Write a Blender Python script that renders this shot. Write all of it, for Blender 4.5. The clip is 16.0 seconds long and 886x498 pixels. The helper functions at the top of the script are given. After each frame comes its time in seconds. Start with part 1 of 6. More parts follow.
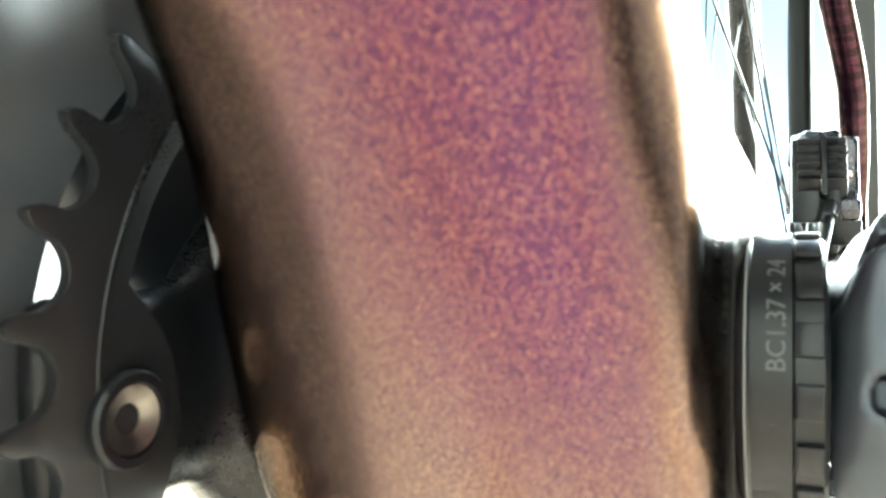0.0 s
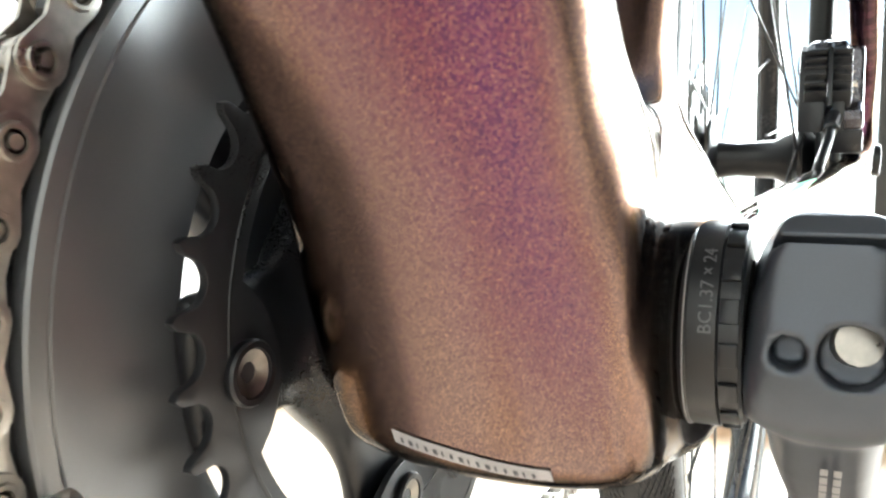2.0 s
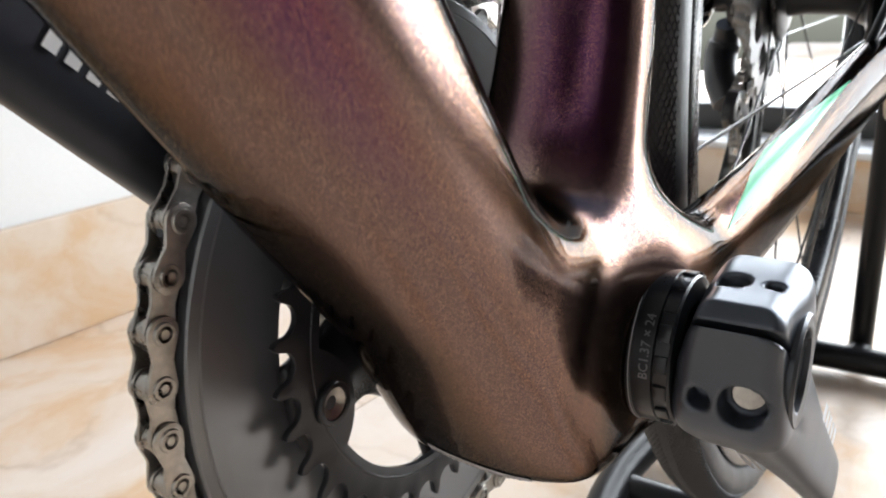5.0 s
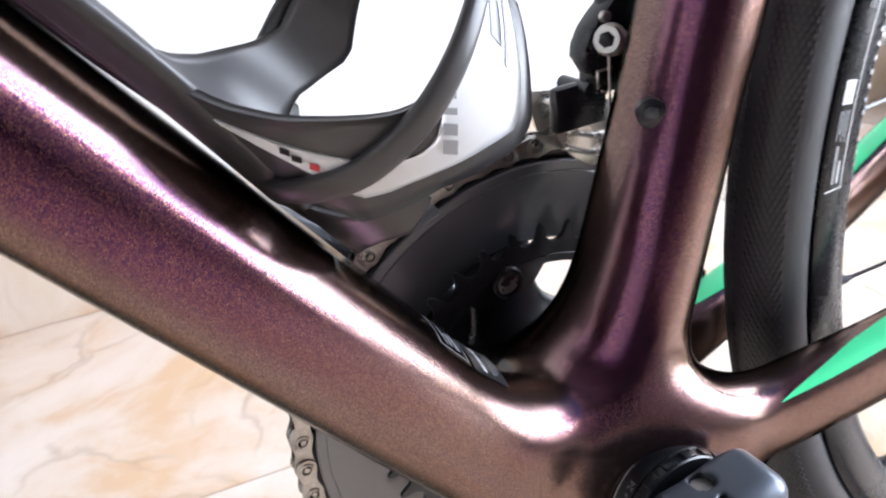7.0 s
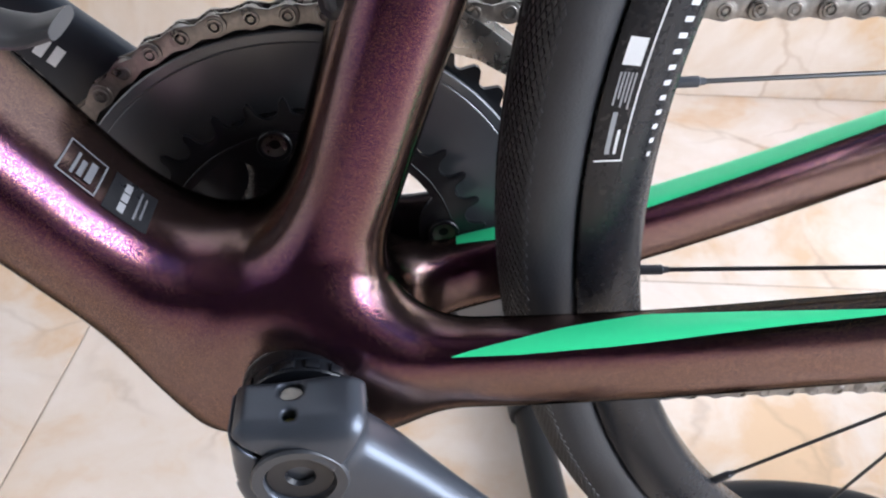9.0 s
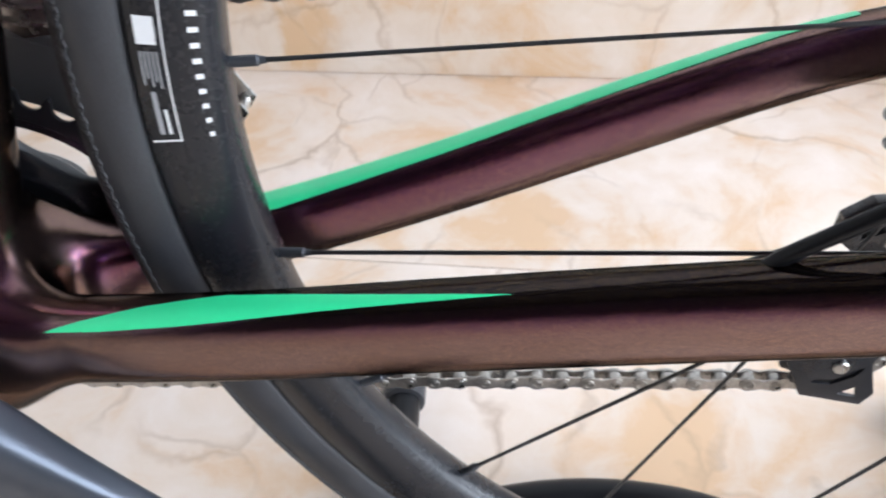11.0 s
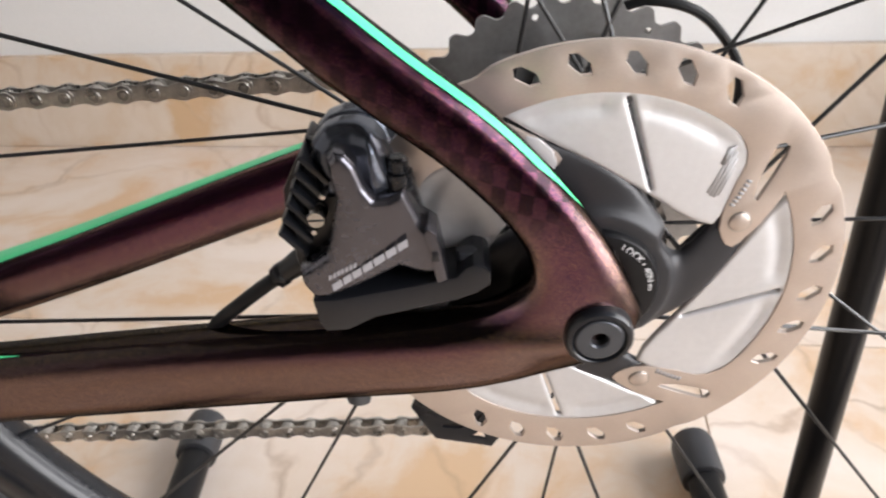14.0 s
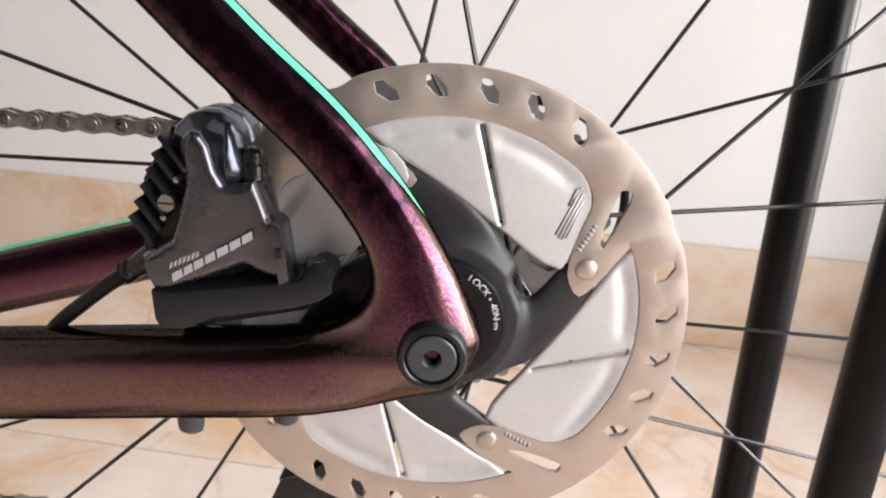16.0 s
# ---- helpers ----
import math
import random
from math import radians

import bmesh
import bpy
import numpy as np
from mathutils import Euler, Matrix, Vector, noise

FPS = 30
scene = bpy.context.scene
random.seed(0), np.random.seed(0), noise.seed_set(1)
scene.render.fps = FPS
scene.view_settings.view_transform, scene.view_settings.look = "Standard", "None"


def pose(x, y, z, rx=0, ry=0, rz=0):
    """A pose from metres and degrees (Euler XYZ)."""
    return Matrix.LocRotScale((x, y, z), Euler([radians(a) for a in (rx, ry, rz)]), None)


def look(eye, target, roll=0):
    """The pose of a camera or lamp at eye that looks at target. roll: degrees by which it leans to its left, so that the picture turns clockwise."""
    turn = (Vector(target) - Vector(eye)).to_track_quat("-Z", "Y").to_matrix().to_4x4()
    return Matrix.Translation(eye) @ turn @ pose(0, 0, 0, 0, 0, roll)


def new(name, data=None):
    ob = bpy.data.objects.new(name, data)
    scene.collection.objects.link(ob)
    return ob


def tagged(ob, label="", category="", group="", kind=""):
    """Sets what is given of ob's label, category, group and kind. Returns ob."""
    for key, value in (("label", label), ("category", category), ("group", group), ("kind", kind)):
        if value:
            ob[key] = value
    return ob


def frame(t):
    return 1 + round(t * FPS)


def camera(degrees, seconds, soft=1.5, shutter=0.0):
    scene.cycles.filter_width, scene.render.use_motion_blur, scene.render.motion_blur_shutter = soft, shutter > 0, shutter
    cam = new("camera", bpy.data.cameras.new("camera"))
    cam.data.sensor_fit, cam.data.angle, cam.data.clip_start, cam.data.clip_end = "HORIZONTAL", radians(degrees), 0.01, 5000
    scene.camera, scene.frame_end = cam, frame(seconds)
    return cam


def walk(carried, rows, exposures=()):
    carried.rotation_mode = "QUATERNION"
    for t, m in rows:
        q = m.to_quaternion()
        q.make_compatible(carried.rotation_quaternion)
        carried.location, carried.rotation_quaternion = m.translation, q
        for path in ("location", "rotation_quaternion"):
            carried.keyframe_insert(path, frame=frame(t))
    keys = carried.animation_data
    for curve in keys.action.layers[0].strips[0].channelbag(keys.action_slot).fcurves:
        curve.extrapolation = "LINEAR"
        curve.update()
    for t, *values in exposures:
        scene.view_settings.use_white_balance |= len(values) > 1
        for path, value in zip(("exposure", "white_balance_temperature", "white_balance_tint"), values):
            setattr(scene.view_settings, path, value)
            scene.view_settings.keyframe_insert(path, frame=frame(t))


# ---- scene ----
cam = camera(59.53, 16.0, soft=1.9, shutter=0.4)
cam.data.dof.use_dof, cam.data.dof.focus_distance, cam.data.dof.aperture_fstop = True, 0.21, 34
PATH = [
    (0, (-0.1317, -0.0385, 0.2702), (0.2300, 0.1244, 0.3218), 3.14),
    (0.5, (-0.1409, -0.0415, 0.2775), (0.2207, 0.1260, 0.3118), 2.95),
    (1, (-0.1504, -0.0458, 0.2842), (0.2111, 0.1247, 0.3005), 2.58),
    (1.5, (-0.1583, -0.0502, 0.2900), (0.2026, 0.1224, 0.2923), 1.94),
    (2, (-0.1685, -0.0555, 0.2876), (0.1909, 0.1198, 0.2763), 1.87),
    (2.5, (-0.1780, -0.0600, 0.2884), (0.1801, 0.1170, 0.2677), 1.63),
    (3, (-0.1858, -0.0645, 0.2922), (0.1703, 0.1151, 0.2609), 1.17),
    (3.2, (-0.1883, -0.0666, 0.2915), (0.1672, 0.1131, 0.2559), 1.07),
    (5.3, (-0.1942, -0.1038, 0.3908), (0.0962, 0.1183, 0.2286), -4.56),
    (5.5, (-0.1960, -0.1126, 0.4075), (0.0693, 0.1282, 0.2297), -4.22),
    (6, (-0.1545, -0.1601, 0.4552), (0.0203, 0.1478, 0.2691), -7.18),
    (6.5, (-0.1511, -0.1772, 0.4574), (0.0407, 0.1263, 0.2810), -8.73),
    (7, (-0.1403, -0.1831, 0.4742), (0.0099, 0.1390, 0.2907), -7.20),
    (7.5, (-0.1045, -0.1843, 0.4667), (0.0099, 0.1401, 0.2624), -4.06),
    (8, (-0.0418, -0.2088, 0.4673), (0.0298, 0.1154, 0.2443), -0.39),
    (8.2, (-0.0203, -0.2163, 0.4732), (0.0381, 0.1064, 0.2441), 0.49),
    (10.3, (0.1079, -0.2189, 0.4704), (0.1181, 0.0923, 0.2193), 0.09),
    (10.5, (0.1371, -0.2219, 0.4704), (0.1362, 0.0896, 0.2195), -1.13),
    (11, (0.1954, -0.2251, 0.4678), (0.1787, 0.0887, 0.2203), -3.02),
    (11.5, (0.2283, -0.2277, 0.4661), (0.2108, 0.0862, 0.2188), -2.77),
    (12, (0.2767, -0.2301, 0.4703), (0.2601, 0.0861, 0.2259), -2.40),
    (12.5, (0.3038, -0.2352, 0.4762), (0.2873, 0.0839, 0.2356), -2.53),
    (13, (0.3334, -0.2384, 0.4844), (0.3146, 0.0856, 0.2506), -3.91),
    (13.5, (0.3490, -0.2517, 0.4964), (0.3284, 0.0762, 0.2683), -4.93),
    (14, (0.3734, -0.2630, 0.4941), (0.3563, 0.0685, 0.2709), -4.27),
    (14.5, (0.3950, -0.2774, 0.4896), (0.3828, 0.0595, 0.2742), -2.34),
    (15, (0.4147, -0.2931, 0.4716), (0.4066, 0.0655, 0.2947), 1.04),
    (15.5, (0.4162, -0.2946, 0.4507), (0.4117, 0.0797, 0.3095), 3.37),
    (16, (0.4098, -0.2893, 0.4437), (0.4095, 0.0891, 0.3139), 4.26),
]
walk(cam, [(t, look(eye, aim, roll)) for t, eye, aim, roll in PATH],
     exposures=[(0.0, 2.55, 6250, -10), (1.5, 2.20, 6250, -3), (3.2, 1.44, 6750, 6), (5.3, 0.62, 6100, 9), (6.0, 1.13, 5900, 12), (7.5, 1.18, 5850, 13), (8.2, 0.95, 5850, 13),
                (10.5, 0.72, 5800, 10), (12.5, 0.60, 6050, 11), (14.5, 0.28, 6750, 14), (16.0, 0.31, 6800, 15)])

# ---------------------------------------------------------------- light
TURN = radians(-6.6)            # the room stands a little askew to the bicycle
ROOM = Matrix.Rotation(TURN, 4, "Z")
world = bpy.data.worlds.new("sky")
scene.world = world
world.use_nodes = True
wn = world.node_tree.nodes
sky = wn.new("ShaderNodeTexSky")
sky.sky_type = "NISHITA"
sky.sun_disc = False
sky.sun_elevation, sky.sun_rotation = radians(50), radians(-63)
wn["Background"].inputs["Strength"].default_value = 0.12
world.node_tree.links.new(sky.outputs[0], wn["Background"].inputs["Color"])


def area_lamp(name, m, wide, high, power, colour):
    lamp = bpy.data.lights.new(name, "AREA")
    lamp.shape, lamp.size, lamp.size_y = "RECTANGLE", wide, high
    lamp.energy, lamp.color = power, colour
    ob = new(name, lamp)
    ob.matrix_world = ROOM @ m
    return ob


sun = new("sun", bpy.data.lights.new("sun", "SUN"))
sun.data.energy, sun.data.angle, sun.data.color = 3.0, radians(0.6), (1.0, 0.95, 0.88)
sun.matrix_world = look((-3, 1.5, 4), (0, 0, 0))
# daylight in the openings: the glazed door at the bicycle's tail
area_lamp("door_daylight", look((2.95, -0.35, 1.30), (0, -0.35, 1.30)), 5.0, 2.5, 322, (0.97, 0.985, 1.0))

# ---------------------------------------------------------------- materials


def material(name, base=(0.5, 0.5, 0.5), rough=0.5, metal=0.0, coat=0.0, coat_rough=0.03, bump=0.0, bump_scale=400.0,
             vary=0.12, vary_scale=25.0, spec=0.5, fine=0.0, fine_scale=900.0, edge=None):
    """A principled surface with two scales of variation: soft patches and fine grain."""
    m = bpy.data.materials.new(name)
    m.use_nodes = True
    n, l = m.node_tree.nodes, m.node_tree.links
    p = n["Principled BSDF"]
    p.inputs["Roughness"].default_value = rough
    p.inputs["Metallic"].default_value = metal
    p.inputs["Specular IOR Level"].default_value = spec
    p.inputs["Coat Weight"].default_value = coat
    p.inputs["Coat Roughness"].default_value = coat_rough
    if edge:
        p.inputs["Specular Tint"].default_value = (*edge, 1)
    co = n.new("ShaderNodeTexCoord")
    noise_a = n.new("ShaderNodeTexNoise")
    noise_a.inputs["Scale"].default_value = vary_scale
    noise_a.inputs["Detail"].default_value = 5
    l.new(co.outputs["Object"], noise_a.inputs["Vector"])
    noise_b = n.new("ShaderNodeTexNoise")
    noise_b.inputs["Scale"].default_value = bump_scale
    noise_b.inputs["Detail"].default_value = 4
    l.new(co.outputs["Object"], noise_b.inputs["Vector"])
    ramp = n.new("ShaderNodeMapRange")
    ramp.inputs["From Min"].default_value, ramp.inputs["From Max"].default_value = 0.3, 0.7
    ramp.inputs["To Min"].default_value, ramp.inputs["To Max"].default_value = 1 - vary, 1 + vary
    l.new(noise_a.outputs["Fac"], ramp.inputs["Value"])
    grain = n.new("ShaderNodeMapRange")
    grain.inputs["From Min"].default_value, grain.inputs["From Max"].default_value = 0.3, 0.7
    grain.inputs["To Min"].default_value, grain.inputs["To Max"].default_value = 1 - vary * 0.5, 1 + vary * 0.5
    l.new(noise_b.outputs["Fac"], grain.inputs["Value"])
    both = n.new("ShaderNodeMath")
    both.operation = "MULTIPLY"
    l.new(ramp.outputs[0], both.inputs[0])
    l.new(grain.outputs[0], both.inputs[1])
    mix = n.new("ShaderNodeVectorMath")
    mix.operation = "SCALE"
    mix.inputs[0].default_value = base
    l.new(both.outputs[0], mix.inputs["Scale"])
    l.new(mix.outputs[0], p.inputs["Base Color"])
    rr = n.new("ShaderNodeMath")
    rr.operation = "MULTIPLY"
    rr.inputs[1].default_value = rough
    l.new(both.outputs[0], rr.inputs[0])
    l.new(rr.outputs[0], p.inputs["Roughness"])
    if bump:
        b = n.new("ShaderNodeBump")
        b.inputs["Strength"].default_value = bump
        b.inputs["Distance"].default_value = 0.0004
        l.new(noise_b.outputs["Fac"], b.inputs["Height"])
        l.new(b.outputs[0], p.inputs["Normal"])
    return m


def flake_paint():
    """Flake paint under clear lacquer: violet flakes whose gloss turns to copper where they are seen at a slant, over a brown ground."""
    m = bpy.data.materials.new("flake_paint")
    m.use_nodes = True
    n, l = m.node_tree.nodes, m.node_tree.links
    flakes = n["Principled BSDF"]
    ground = n.new("ShaderNodeBsdfPrincipled")
    slanted = n.new("ShaderNodeBsdfPrincipled")
    co = n.new("ShaderNodeTexCoord")
    vo = n.new("ShaderNodeTexVoronoi")
    vo.inputs["Scale"].default_value = 6200
    l.new(co.outputs["Object"], vo.inputs["Vector"])
    sep = n.new("ShaderNodeSeparateColor")
    l.new(vo.outputs["Color"], sep.inputs[0])
    ramp = n.new("ShaderNodeValToRGB")
    e = ramp.color_ramp.elements
    e[0].position, e[0].color = 0.0, (0.055, 0.016, 0.078, 1)
    e[1].position, e[1].color = 1.0, (0.44, 0.25, 0.15, 1)
    for at, c in ((0.35, (0.080, 0.026, 0.088)), (0.65, (0.124, 0.044, 0.093)), (0.86, (0.27, 0.090, 0.112))):
        k = e.new(at)
        k.color = (*c, 1)
    l.new(sep.outputs[0], ramp.inputs[0])
    no = n.new("ShaderNodeTexNoise")
    no.inputs["Scale"].default_value = 30
    l.new(co.outputs["Object"], no.inputs["Vector"])
    mr = n.new("ShaderNodeMapRange")
    mr.inputs["To Min"].default_value, mr.inputs["To Max"].default_value = 0.88, 1.12
    l.new(no.outputs["Fac"], mr.inputs["Value"])
    sc = n.new("ShaderNodeVectorMath")
    sc.operation = "SCALE"
    l.new(ramp.outputs["Color"], sc.inputs[0])
    l.new(mr.outputs[0], sc.inputs["Scale"])
    lean = n.new("ShaderNodeMapping")
    lean.inputs["Rotation"].default_value = (0, radians(-12), 0)
    lean.inputs["Scale"].default_value = (260, 0.001, 150)
    l.new(co.outputs["Object"], lean.inputs["Vector"])
    weave = n.new("ShaderNodeTexChecker")
    weave.inputs["Scale"].default_value = 1.0
    weave.inputs["Color1"].default_value, weave.inputs["Color2"].default_value = (0.34, 0.25, 0.33, 1), (0.10, 0.085, 0.11, 1)
    l.new(lean.outputs[0], weave.inputs["Vector"])
    apart = n.new("ShaderNodeSeparateXYZ")
    l.new(co.outputs["Object"], apart.inputs[0])
    above = n.new("ShaderNodeMapRange")
    above.inputs["From Min"].default_value, above.inputs["From Max"].default_value = 0.366, 0.384
    l.new(apart.outputs["Z"], above.inputs["Value"])
    behind = n.new("ShaderNodeMapRange")
    behind.inputs["From Min"].default_value, behind.inputs["From Max"].default_value = 0.16, 0.20
    l.new(apart.outputs["X"], behind.inputs["Value"])
    zone = n.new("ShaderNodeMath")
    zone.operation = "MULTIPLY"
    l.new(above.outputs[0], zone.inputs[0])
    l.new(behind.outputs[0], zone.inputs[1])
    patchy = n.new("ShaderNodeMath")
    patchy.operation = "MULTIPLY"
    l.new(zone.outputs[0], patchy.inputs[0])
    often = n.new("ShaderNodeMapRange")
    often.inputs["From Min"].default_value, often.inputs["From Max"].default_value = 0.30, 0.58
    often.inputs["To Min"].default_value = 0.75
    l.new(no.outputs["Fac"], often.inputs["Value"])
    l.new(often.outputs[0], patchy.inputs[1])
    cloth = n.new("ShaderNodeMix")
    cloth.data_type = "RGBA"
    cloth.inputs[6].default_value = (1, 1, 1, 1)
    l.new(patchy.outputs[0], cloth.inputs[0])
    l.new(weave.outputs["Color"], cloth.inputs[7])
    woven = n.new("ShaderNodeVectorMath")
    woven.operation = "MULTIPLY"
    l.new(sc.outputs[0], woven.inputs[0])
    l.new(cloth.outputs[2], woven.inputs[1])
    l.new(woven.outputs[0], flakes.inputs["Base Color"])
    # every flake lies at its own small tilt
    sub = n.new("ShaderNodeVectorMath")
    sub.operation = "SUBTRACT"
    sub.inputs[1].default_value = (0.5, 0.5, 0.5)
    l.new(vo.outputs["Color"], sub.inputs[0])
    tilt = n.new("ShaderNodeVectorMath")
    tilt.operation = "SCALE"
    tilt.inputs["Scale"].default_value = 0.11
    l.new(sub.outputs[0], tilt.inputs[0])
    geo = n.new("ShaderNodeNewGeometry")
    add = n.new("ShaderNodeVectorMath")
    l.new(geo.outputs["Normal"], add.inputs[0])
    l.new(tilt.outputs[0], add.inputs[1])
    nor = n.new("ShaderNodeVectorMath")
    nor.operation = "NORMALIZE"
    l.new(add.outputs[0], nor.inputs[0])
    l.new(nor.outputs[0], flakes.inputs["Normal"])
    l.new(nor.outputs[0], slanted.inputs["Normal"])
    gold = n.new("ShaderNodeValToRGB")
    e = gold.color_ramp.elements
    e[0].position, e[0].color = 0.0, (0.098, 0.063, 0.074, 1)
    e[1].position, e[1].color = 1.0, (0.44, 0.30, 0.20, 1)
    k = e.new(0.6)
    k.color = (0.172, 0.113, 0.116, 1)
    l.new(sep.outputs[1], gold.inputs[0])
    woven_gold = n.new("ShaderNodeVectorMath")
    woven_gold.operation = "MULTIPLY"
    l.new(gold.outputs["Color"], woven_gold.inputs[0])
    l.new(cloth.outputs[2], woven_gold.inputs[1])
    l.new(woven_gold.outputs[0], slanted.inputs["Base Color"])
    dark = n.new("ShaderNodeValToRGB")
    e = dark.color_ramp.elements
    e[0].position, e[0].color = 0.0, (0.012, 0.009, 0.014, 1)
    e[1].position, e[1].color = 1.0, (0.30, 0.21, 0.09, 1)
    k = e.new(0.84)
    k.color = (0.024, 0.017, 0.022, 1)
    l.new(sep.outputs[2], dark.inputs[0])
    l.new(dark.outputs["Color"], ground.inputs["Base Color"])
    for p, metal, rough, edge in ((flakes, 0.97, 0.20, 1.0), (slanted, 0.97, 0.20, 0.8), (ground, 0.95, 0.16, 0.30)):
        p.inputs["Metallic"].default_value = metal
        p.inputs["Roughness"].default_value = rough
        p.inputs["Specular Tint"].default_value = (0.62 * edge, 0.50 * edge, 0.36 * edge, 1)
        p.inputs["Coat Weight"].default_value = 0.2
        p.inputs["Coat Roughness"].default_value = 0.03
        p.inputs["Coat IOR"].default_value = 1.5
    lw = n.new("ShaderNodeLayerWeight")
    lw.inputs["Blend"].default_value = 0.5
    gloss = n.new("ShaderNodeMapRange")
    gloss.interpolation_type = "SMOOTHSTEP"
    gloss.inputs["From Min"].default_value, gloss.inputs["From Max"].default_value = 0.48, 0.74
    gloss.inputs["To Min"].default_value, gloss.inputs["To Max"].default_value = 0.0, 1.0
    l.new(lw.outputs["Facing"], gloss.inputs["Value"])
    gloss_a = n.new("ShaderNodeMapRange")
    gloss_a.interpolation_type = "SMOOTHSTEP"
    gloss_a.inputs["From Min"].default_value, gloss_a.inputs["From Max"].default_value = 0.06, 0.35
    l.new(lw.outputs["Facing"], gloss_a.inputs["Value"])
    mix_a = n.new("ShaderNodeMixShader")
    l.new(gloss_a.outputs[0], mix_a.inputs[0])
    l.new(flakes.outputs[0], mix_a.inputs[1])
    l.new(slanted.outputs[0], mix_a.inputs[2])
    # dark ground colour along the left chainstay's upper side, fading into the flakes
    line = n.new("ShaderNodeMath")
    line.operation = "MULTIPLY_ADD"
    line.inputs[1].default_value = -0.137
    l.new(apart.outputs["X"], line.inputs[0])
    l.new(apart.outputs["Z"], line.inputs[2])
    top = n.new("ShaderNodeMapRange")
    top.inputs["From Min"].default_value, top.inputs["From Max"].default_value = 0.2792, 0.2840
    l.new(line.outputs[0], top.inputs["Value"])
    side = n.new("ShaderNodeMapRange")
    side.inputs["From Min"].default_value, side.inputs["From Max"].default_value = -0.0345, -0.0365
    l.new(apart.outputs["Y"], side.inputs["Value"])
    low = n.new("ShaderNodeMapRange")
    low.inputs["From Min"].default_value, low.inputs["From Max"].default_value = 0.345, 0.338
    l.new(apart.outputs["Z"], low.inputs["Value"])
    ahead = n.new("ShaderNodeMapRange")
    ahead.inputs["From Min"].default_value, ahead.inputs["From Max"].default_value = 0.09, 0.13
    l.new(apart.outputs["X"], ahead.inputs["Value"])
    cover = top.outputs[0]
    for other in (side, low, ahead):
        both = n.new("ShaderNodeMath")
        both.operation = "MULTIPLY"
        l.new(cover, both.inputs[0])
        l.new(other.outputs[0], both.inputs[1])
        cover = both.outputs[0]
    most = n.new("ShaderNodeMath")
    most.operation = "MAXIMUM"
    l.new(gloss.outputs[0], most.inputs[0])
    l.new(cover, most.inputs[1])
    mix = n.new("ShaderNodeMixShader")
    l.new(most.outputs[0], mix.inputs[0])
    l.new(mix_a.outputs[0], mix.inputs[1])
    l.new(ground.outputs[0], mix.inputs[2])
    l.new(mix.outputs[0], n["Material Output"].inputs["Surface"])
    return m


